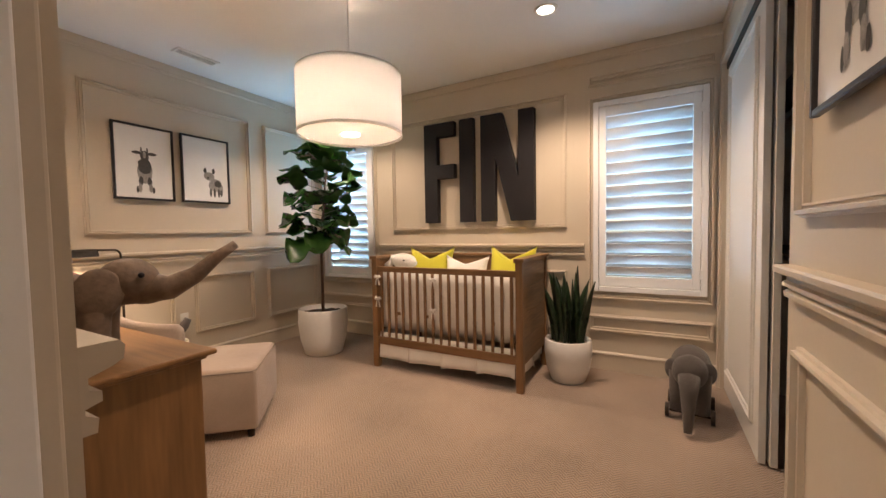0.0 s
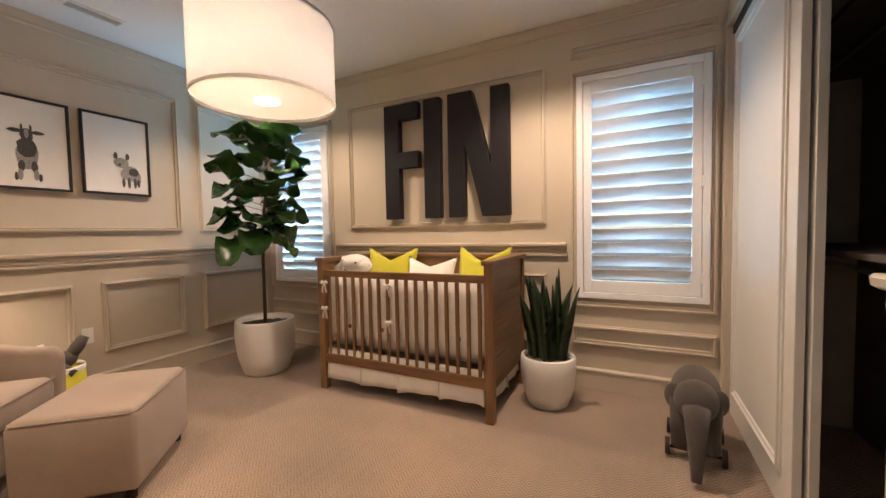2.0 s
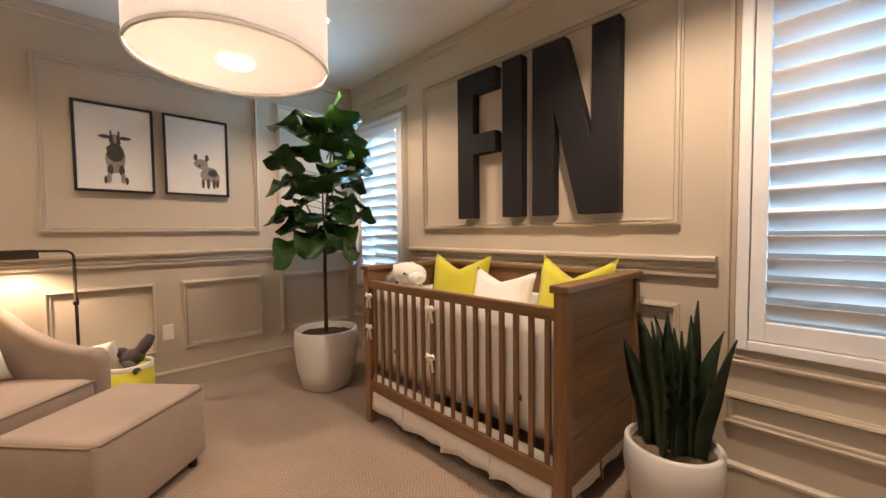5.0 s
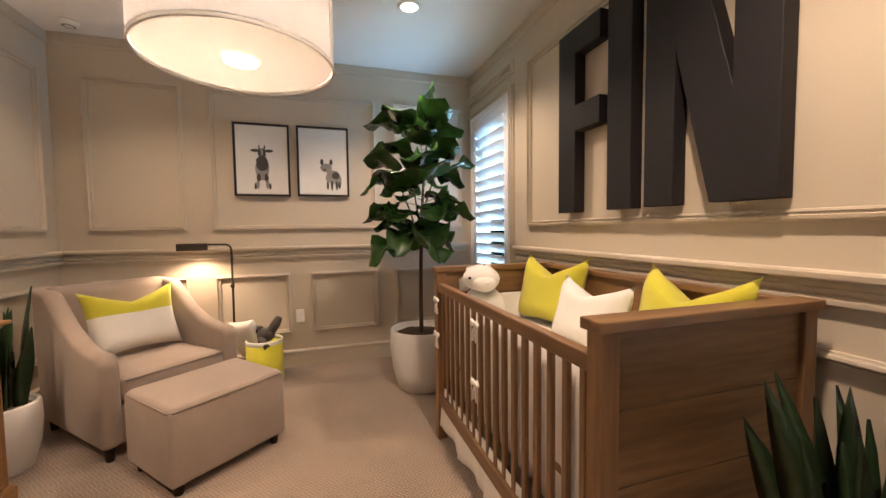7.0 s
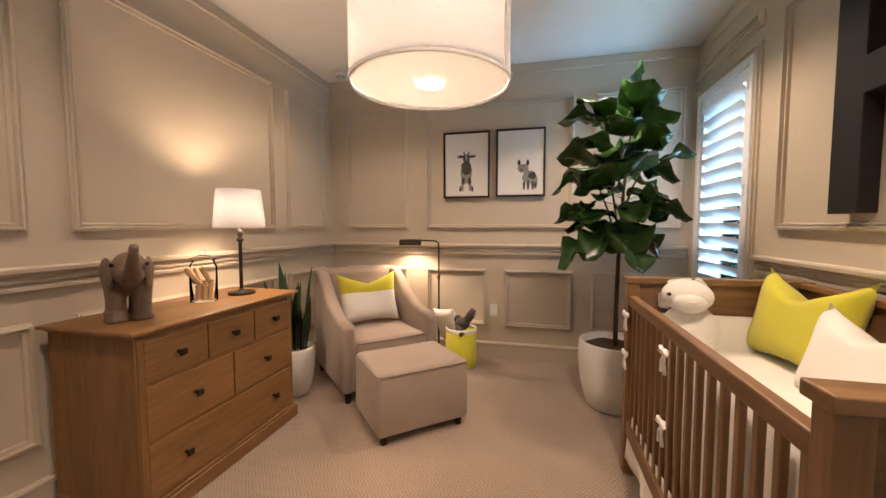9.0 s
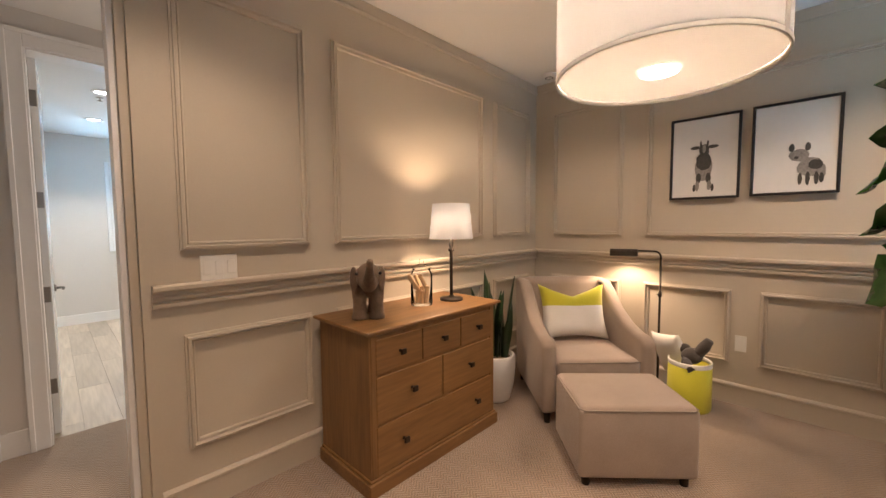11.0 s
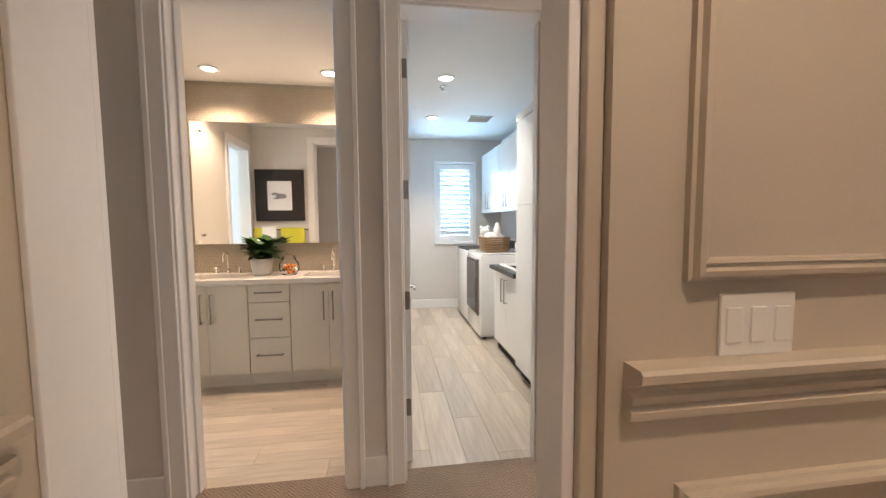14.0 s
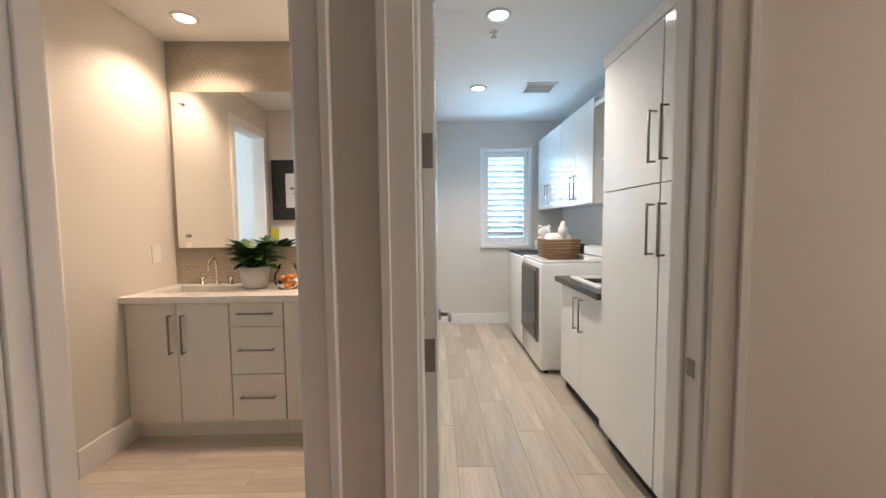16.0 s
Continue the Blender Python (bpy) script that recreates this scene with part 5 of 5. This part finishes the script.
slab_door("door_1", (-0.156, -1.447), 0.735, -91.0, M_DOORP, "white painted door standing wide open into the laundry")
solid("strike_plate", bx(((-0.891, -1.352, 0.905), (-0.8885, -1.322, 0.955)), bevel=0.001), M_STEEL, "metal strike plate on the door jamb", "strike plate")


def bar_pull(t, a, b, out, r=0.006):
    """A square bar handle from a to b standing off along out."""
    a, b, o = Vector(a), Vector(b), Vector(out)
    bm = B()
    e = (b - a).normalized() * r
    for p in (a, b):
        rod(bm, p, p + o, r * 0.8, n=8)
    rod(bm, a + o - e, b + o + e, r, n=8)
    return part("handle", bm, M_STEEL, t, "brushed metal bar handle", True)


XC = -1.17
for y0, y1, hy in ((-1.965, -1.50, -1.925), (-2.53, -1.97, -2.012)):
    t = thing("tall_cabinet", "tall glossy white laundry cabinet reaching near the ceiling", "cabinet", group="tall laundry cabinets")
    part("body", bx(((-1.87, y0, 0.10), (XC - 0.022, y1, 2.205)), bevel=0.002), M_GLOSS, t)
    part("toe_kick", bx(((-1.87, y0, 0.0), (XC - 0.06, y1, 0.10))), M_SHADOW, t)
    for z0, z1, h0 in ((0.105, 1.500, 1.19), (1.506, 2.20, 1.60)):
        d = part("door", bx(((XC - 0.020, y0 + 0.002, z0), (XC, y1 - 0.002, z1)), bevel=0.0015), M_GLOSS, t)
        bar_pull(d, (XC, hy, h0), (XC, hy, h0 + 0.22), (0.032, 0, 0))
solid("cabinet_cornice", bx(((-1.87, -2.535, 2.205), (XC + 0.006, -1.50, 2.265)), bevel=0.003), M_GLOSS, "white cornice strip over the tall cabinets", "cornice")
solid("cabinet_filler", bx(((-1.87, -1.498, 0), (XC - 0.03, -1.474, 2.265))), M_GLOSS, "white filler panel beside the tall cabinet", "filler panel")

t = thing("sink_cabinet", "glossy white sink base cabinet", "cabinet")
part("body", bx(((-1.87, -3.33, 0.10), (-1.225, -2.54, 0.868)), bevel=0.002), M_GLOSS, t)
part("toe_kick", bx(((-1.87, -3.33, 0), (-1.25, -2.54, 0.10))), M_SHADOW, t)
for y0, y1, hy in ((-3.327, -2.938, -2.985), (-2.934, -2.545, -2.885)):
    d = part("door", bx(((-1.224, y0, 0.105), (-1.204, y1, 0.862)), bevel=0.0015), M_GLOSS, t)
    bar_pull(d, (-1.204, hy, 0.58), (-1.204, hy, 0.80), (0.032, 0, 0))
bm = B()
for lo, hi in (((-1.87, -3.335, 0.87), (-1.65, -2.54, 0.91)), ((-1.25, -3.335, 0.87), (-1.15, -2.54, 0.91)), ((-1.65, -3.335, 0.87), (-1.25, -3.20, 0.91)), ((-1.65, -2.72, 0.87), (-1.25, -2.54, 0.91))):
    box(bm, lo, hi, 0.002, 1)
solid("laundry_worktop", bm, M_DARKTOP, "dark stone worktop over the sink cabinet", "worktop")
bm = B()
for lo, hi in (((-1.67, -3.22, 0.905), (-1.23, -3.18, 0.925)), ((-1.67, -2.74, 0.905), (-1.23, -2.70, 0.925)), ((-1.67, -3.18, 0.905), (-1.63, -2.74, 0.925)), ((-1.27, -3.18, 0.905), (-1.23, -2.74, 0.925)), ((-1.64, -3.19, 0.72), (-1.26, -2.73, 0.735))):
    box(bm, lo, hi, 0.004, 1)
solid("laundry_sink", bm, M_POT, "white drop-in laundry sink", "sink")

for y0, y1, glass in ((-4.27, -3.57, True), (-5.01, -4.31, False)):
    t = thing("laundry_machine", "white front-loading laundry machine with a dark glass door" if glass else "white top-loading laundry machine", "washing machine")
    part("body", bx(((-1.86, y0, 0.03), (-1.105, y1, 0.985)), bevel=0.02, seg=3), M_GLOSS, t, smooth=True)
    part("top", bx(((-1.86, y0 + 0.01, 0.985), (-1.115, y1 - 0.01, 1.005)), bevel=0.008), M_GLOSS if glass else M_SHADOW, t)
    for x in (-1.80, -1.17):
        for y in (y0 + 0.06, y1 - 0.06):
            part("foot", rod(B(), (x, y, 0), (x, y, 0.035), 0.022), M_SHADOW, t)
    part("console", bx(((-1.86, y0 + 0.02, 1.005), (-1.74, y1 - 0.02, 1.10)), bevel=0.02), M_SHADOW if not glass else M_PLASTIC, t)
    if glass:
        fr = part("door", bx(((-1.108, y0 + 0.07, 0.27), (-1.081, y1 - 0.06, 0.94)), bevel=0.012), M_STEEL, t, "metal-edged door")
        part("glass", bx(((-1.083, y0 + 0.095, 0.30), (-1.075, y1 - 0.085, 0.91)), bevel=0.006), M_SMOKED, fr, "dark smoked glass")

for y0, y1 in ((-4.42, -3.58), (-5.29, -4.425)):
    t = thing("wall_cabinet", "glossy white laundry wall cabinet", "cabinet", group="laundry wall cabinets")
    part("body", bx(((-1.88, y0, 1.50), (-1.57, y1, 2.39)), bevel=0.002), M_GLOSS, t)
    m_ = (y0 + y1) / 2
    for a, b, hy in ((y0 + 0.002, m_ - 0.002, m_ - 0.05), (m_ + 0.002, y1 - 0.002, m_ + 0.05)):
        d = part("door", bx(((-1.569, a, 1.502), (-1.549, b, 2.388)), bevel=0.0015), M_GLOSS, t)
        bar_pull(d, (-1.549, hy, 1.56), (-1.549, hy, 1.78), (0.03, 0, 0))
solid("wall_shelf", bx(((-1.88, -3.575, 1.86), (-1.62, -2.54, 1.885)), ((-1.88, -3.575, 2.30), (-1.55, -2.54, 2.34)), bevel=0.002), M_GLOSS, "white open shelf over the laundry sink", "shelf")

bsk = thing("laundry_basket", "small brown wicker basket with a white towel on the machine", "basket", pose(-1.35, -3.88, 1.005))
bm = B()
for k in range(7):
    z = 0.012 + 0.026 * k
    a, b = 0.13 + 0.002 * k, 0.17 + 0.002 * k
    tube(bm, [(-a, -b, z), (a, -b, z), (a, b, z), (-a, b, z), (-a, -b, z)], 0.013, 6)
part("weave", bm, M_WICKER, bsk, smooth=True)
part("bottom", bx(((-0.13, -0.17, 0.0), (0.13, 0.17, 0.01))), M_WICKER, bsk)
bm = B()
box(bm, (-0.10, -0.14, 0.02), (0.10, 0.12, 0.23), 0.05, 3)
solid("folded_towel", bm, M_WHITECLOTH, "folded white towel in the wicker basket", "towel", m=pose(-1.35, -3.88, 1.005), smooth=True)
bm = B()
lathe(bm, ((0, 0), (0.04, 0.0), (0.042, 0.10), (0.02, 0.14), (0.018, 0.17), (0, 0.17)), n=20)
solid("detergent_bottle", bm, M_PLASTIC, "pale plastic bottle in the basket", "bottle", m=pose(-1.37, -3.80, 1.18), smooth=True)
bm = B()
ball(bm, (0, 0, 0.10), (0.09, 0.08, 0.10))
ball(bm, (0, 0.03, 0.23), 0.065)
for s in (-1, 1):
    ball(bm, (s * 0.045, 0.03, 0.285), 0.025, n=10)
solid("plush_bear", bm, M_PLUSH, "white plush bear on the laundry machine", "plush toy", m=pose(-1.37, -4.42, 1.005), smooth=True)


def leafy(x, y, z, pot_r, pot_h, pot_m, top, n, seed, label):
    rnd = random.Random(seed)
    t = thing("potted_plant", label, "potted plant", pose(x, y, z))
    part("pot", lathe(B(), ((0, 0), (pot_r * 0.72, 0), (pot_r * 0.78, 0.005), (pot_r, pot_h), (pot_r - 0.006, pot_h), (pot_r - 0.012, pot_h - 0.02), (0, pot_h - 0.02))), pot_m, t, smooth=True)
    for k in range(n):
        a = k * 2.4
        e = rnd.uniform(0.15, 1.4)
        L = rnd.uniform(0.6, 1.0) * top
        bm = grow_leaf(B(), (0.25 * pot_r * math.cos(a), 0.25 * pot_r * math.sin(a), pot_h - 0.02 + rnd.uniform(0, 0.35) * top), (math.cos(a), math.sin(a), e), (0, 0, 1), L * 0.62, L * 0.30, rnd.uniform(0.2, 0.6), 0.4, n=5)
        part("leaf", bm, M_GREEN, t, smooth=True)


leafy(-1.44, -2.67, 0.925, 0.06, 0.10, M_WICKER, 0.24, 26, 2, "small green plant in a brown pot by the laundry sink")

# ---- bathroom ----
YV = -2.66
units = ((1.084, 1.714, 2), (0.752, 1.081, 0), (0.125, 0.749, 2))
for x0, x1, kind in units:
    t = thing("vanity_cabinet", "off-white bathroom vanity unit with " + ("two doors" if kind else "three drawers"), "vanity", group="vanity units")
    part("body", bx(((x0, -3.165, 0.11), (x1, YV - 0.021, 0.868)), bevel=0.001), M_CAB, t)
    part("toe_kick", bx(((x0, -3.165, 0), (x1, YV - 0.05, 0.11))), M_CAB, t)
    if kind:
        mid = (x0 + x1) / 2
        for a, b, hx in ((x0 + 0.002, mid - 0.0015, mid - 0.038), (mid + 0.0015, x1 - 0.002, mid + 0.038)):
            d = part("door", bx(((a, YV - 0.020, 0.115), (b, YV, 0.862)), bevel=0.0015), M_CAB, t)
            bar_pull(d, (hx, YV, 0.56), (hx, YV, 0.79), (0, 0.03, 0))
    else:
        for z0, z1 in ((0.115, 0.412), (0.416, 0.712), (0.716, 0.862)):
            d = part("drawer", bx(((x0 + 0.002, YV - 0.020, z0), (x1 - 0.002, YV, z1)), bevel=0.0015), M_CAB, t)
            zz = (z0 + z1) / 2 + 0.01
            bar_pull(d, (x0 + 0.065, YV, zz), (x1 - 0.065, YV, zz), (0, 0.03, 0))
bm = B()
cz, ct = 0.87, 0.912
S1, S2 = (1.17, 1.62), (0.22, 0.67)
for lo, hi in (((0.125, -3.165, cz), (1.718, -3.05, ct)), ((0.125, -2.755, cz), (1.718, YV + 0.03, ct)), ((S1[1], -3.05, cz), (1.718, -2.755, ct)), ((S2[1], -3.05, cz), (S1[0], -2.755, ct)), ((0.125, -3.05, cz), (S2[0], -2.755, ct))):
    box(bm, lo, hi, 0.0015, 1)
solid("countertop", bm, M_QUARTZ, "white quartz vanity top with two undermount sinks", "countertop")
for a, b in (S1, S2):
    bm = B()
    for lo, hi in (((a - 0.01, -3.06, 0.75), (a, -2.745, 0.869)), ((b, -3.06, 0.75), (b + 0.01, -2.745, 0.869)), ((a, -3.06, 0.75), (b, -3.05, 0.869)), ((a, -2.755, 0.75), (b, -2.745, 0.869)), ((a, -3.05, 0.74), (b, -2.755, 0.75))):
        box(bm, lo, hi, 0.001, 1)
    solid("basin", bm, M_POT, "white rectangular undermount basin", "sink", group="basins")
    c = (a + b) / 2
    f = thing("faucet", "polished nickel gooseneck faucet with two lever handles", "faucet", pose(c, -3.10, ct), "faucets")
    s = B()
    lathe(s, ((0, 0), (0.024, 0), (0.024, 0.006), (0.012, 0.012), (0.011, 0.03), (0, 0.03)), n=20)
    tube(s, [(0, 0, 0.02), (0, 0, 0.13)] + [(0, 0.045 - 0.045 * math.cos(q), 0.15 + 0.045 * math.sin(q)) for q in (0.4, 0.9, 1.4, 1.9, 2.4, 2.9)] + [(0, 0.094, 0.11)], 0.009, 10)
    part("spout", s, M_NICKEL, f, smooth=True)
    for sx in (-0.1, 0.1):
        s = B()
        lathe(s, ((0, 0), (0.022, 0), (0.022, 0.006), (0.010, 0.012), (0.010, 0.055), (0, 0.055)), (sx, 0, 0), 18)
        rod(s, (sx - 0.03, 0, 0.052), (sx + 0.03, 0, 0.052), 0.006, n=8)
        part("tap_handle", s, M_NICKEL, f, smooth=True)

mir = thing("mirror", "large frameless mirror over the vanity", "mirror")
part("glass", bx(((0.17, -3.138, 1.180), (1.677, -3.132, 2.290)), bevel=0.001), M_MIRROR, mir, "silvered mirror glass")
part("backing", bx(((0.19, -3.150, 1.20), (1.657, -3.139, 2.27))), M_SHADOW, mir)
for z in (1.265, 2.205):
    part("stud", rod(B(), (1.60, -3.132, z), (1.60, -3.118, z), 0.014, n=20), M_NICKEL, mir, "round metal mirror stud", True)

leafy(1.05, -2.95, ct, 0.098, 0.145, M_POT, 0.34, 80, 7, "bushy green plant in a white tapered pot on the vanity")
j = thing("sweet_jar", "round clear glass jar of orange and dark sweets on the vanity", "jar", pose(0.80, -2.88, ct))
g = part("jar", lathe(B(), ((0, 0.002), (0.06, 0.002), (0.085, 0.05), (0.082, 0.10), (0.055, 0.135), (0.058, 0.15), (0.055, 0.15), (0.052, 0.135), (0.078, 0.10), (0.081, 0.05), (0.056, 0.007), (0, 0.007))), M_GLASS, j, smooth=True)
g.visible_shadow = False
lid = part("lid", lathe(B(), ((0.056, 0.151), (0.05, 0.165), (0.012, 0.175), (0.016, 0.19), (0, 0.195))), M_GLASS, j, smooth=True)
lid.visible_shadow = False
rnd = random.Random(9)
for k in range(26):
    a, q = k * 2.4, 0.055 * math.sqrt((k % 9 + 0.5) / 9)
    bm = B()
    ball(bm, (q * math.cos(a), q * math.sin(a), 0.025 + 0.026 * (k // 9)), rnd.uniform(0.014, 0.018), n=8)
    part("sweet", bm, rnd.choice((M_ORANGE, M_ORANGE, M_INK, M_POT)), j, smooth=True)

bar = thing("towel_bar", "polished towel bar on the bathroom wall", "towel bar")
part("bar", rod(B(), (1.02, -1.5350, 1.28), (1.70, -1.5350, 1.28), 0.009), M_NICKEL, bar, smooth=True)
for x in (1.02, 1.70):
    part("bracket", rod(B(), (x, -1.4700, 1.28), (x, -1.5350, 1.28), 0.013), M_NICKEL, bar, smooth=True)
for x0, x1, mt, lb in ((1.045, 1.345, M_YELLOW, "chartreuse towel folded over the bar"), (1.42, 1.68, M_YELLOW, "chartreuse towel folded over the bar")):
    solid("towel", bx(((x0, -1.5620, 0.99), (x1, -1.5480, 1.295)), ((x0, -1.5620, 1.295), (x1, -1.5100, 1.307)), ((x0, -1.5240, 1.05), (x1, -1.5120, 1.295)), bevel=0.004), mt, lb, "towel", group="bath towels")
solid("hand_towel", bx(((1.40, -1.5760, 1.07), (1.58, -1.5640, 1.31)), ((1.40, -1.5760, 1.31), (1.58, -1.5000, 1.321)), bevel=0.004), M_WHITECLOTH, "white hand towel over the bar", "towel")
B_ = on_y(-1.4700, -1)
pic = thing("framed_picture", "wide black framed print with a small drawing in the bathroom", "picture")
part("frame", bx(((1.045, -1.5000, 1.40), (1.675, -1.4710, 2.085)), bevel=0.006), M_FRAME, pic)
part("print", bx(((1.205, -1.5040, 1.54), (1.515, -1.5002, 1.93)), bevel=0.001), M_PAPER, pic, "off-white paper")
bm = B()
for u, v, a, b in ((1.34, 1.73, 0.07, 0.035), (1.42, 1.76, 0.05, 0.018), (1.40, 1.70, 0.04, 0.012)):
    bm.faces.new([bm.verts.new((u + a * math.cos(q), -1.5048, v + b * math.sin(q))) for q in [i * math.pi / 8 for i in range(16)]])
part("drawing", bm, M_INK2, pic, "grey drawing")
slab = thing("door_2", "white door standing ajar in the bathroom side doorway", "door", pose(1.77, -2.20, 0, 0, 0, 20), kind="structure")
part("leaf", bx(((0, 0, 0.01), (0.58, 0.035, 2.28)), bevel=0.002), M_WHITE, slab)
part("lever", tube(B(), ((0.51, 0.035, 0.92), (0.51, 0.085, 0.92), (0.41, 0.085, 0.92)), 0.009), M_STEEL, slab, smooth=True)
solid("bath_switch", bx(((1.712, -3.00, 1.09), (1.72, -2.92, 1.21)), bevel=0.003), M_PLASTIC, "white switch plate beside the vanity", "light switch")

# penny tiles on the wall behind the mirror
solid("backsplash_bed", bx(((0.12, -3.17, ct), (1.72, -3.160, HS))), M_GROUT, "beige tiled wall behind the vanity", "tiles", "structure")
verts, faces = [], []
step = 0.026
r0 = 0.0118
ring = [(math.cos(q), math.sin(q)) for q in [i * math.pi / 3 + 0.26 for i in range(6)]]
for zz0, zz1 in ((2.26, HS - 0.01), (ct + 0.01, 1.22)):
    rows_n = int((zz1 - zz0) / (step * 0.866))
    for i in range(rows_n):
        for k in range(int(1.58 / step)):
            cx, cz2 = 0.135 + k * step + (step / 2 if i % 2 else 0), zz0 + 0.012 + i * step * 0.866
            n0 = len(verts)
            verts += [(cx + r0 * a, -3.160, cz2 + r0 * b) for a, b in ring] + [(cx + r0 * 0.8 * a, -3.1565, cz2 + r0 * 0.8 * b) for a, b in ring]
            faces += [tuple(n0 + 6 + q for q in range(6))] + [(n0 + q, n0 + (q + 1) % 6, n0 + 6 + (q + 1) % 6, n0 + 6 + q) for q in range(6)]
me = bpy.data.meshes.new("penny_tiles")
me.from_pydata(verts, [], faces)
me.materials.append(M_TILE)
tagged(new("penny_tiles", me), "beige glazed penny round tiles", "tiles", kind="stuff")

# floors of pale wood-look planks, plank by plank
for nm, x0, x1, y0, y1, along in (("floor_laundry", -1.9, 0.0, -5.32, -1.40, 1), ("floor_bath", 0.12, 3.3, -3.17, -1.40, 0)):
    fl = solid(nm, bx(((x0, y0, -0.1), (x1, y1, -0.006))), M_GROUT, "pale wood-look plank floor", "floor", "structure")
    L, Wd = 1.2, 0.2
    u0, u1, v0, v1 = (y0, y1, x0, x1) if along else (x0, x1, y0, y1)
    row = 0
    v = v0
    while v < v1 - 0.01:
        w = min(Wd, v1 - v)
        u = u0 - (row * 0.43) % L
        while u < u1:
            a, b = max(u, u0), min(u + L, u1)
            if b - a > 0.03:
                lo, hi = ((v + 0.001, a + 0.001, -0.006), (v + w - 0.001, b - 0.001, 0.0)) if along else ((a + 0.001, v + 0.001, -0.006), (b - 0.001, v + w - 0.001, 0.0))
                c = [(p + q) / 2 for p, q in zip(lo, hi)]
                ob = part("plank", bx(([p - q for p, q in zip(lo, c)], [p - q for p, q in zip(hi, c)])), M_PLANK if along else M_PLANKX, fl)
                ob.location = c
            u += L
        v += w
        row += 1
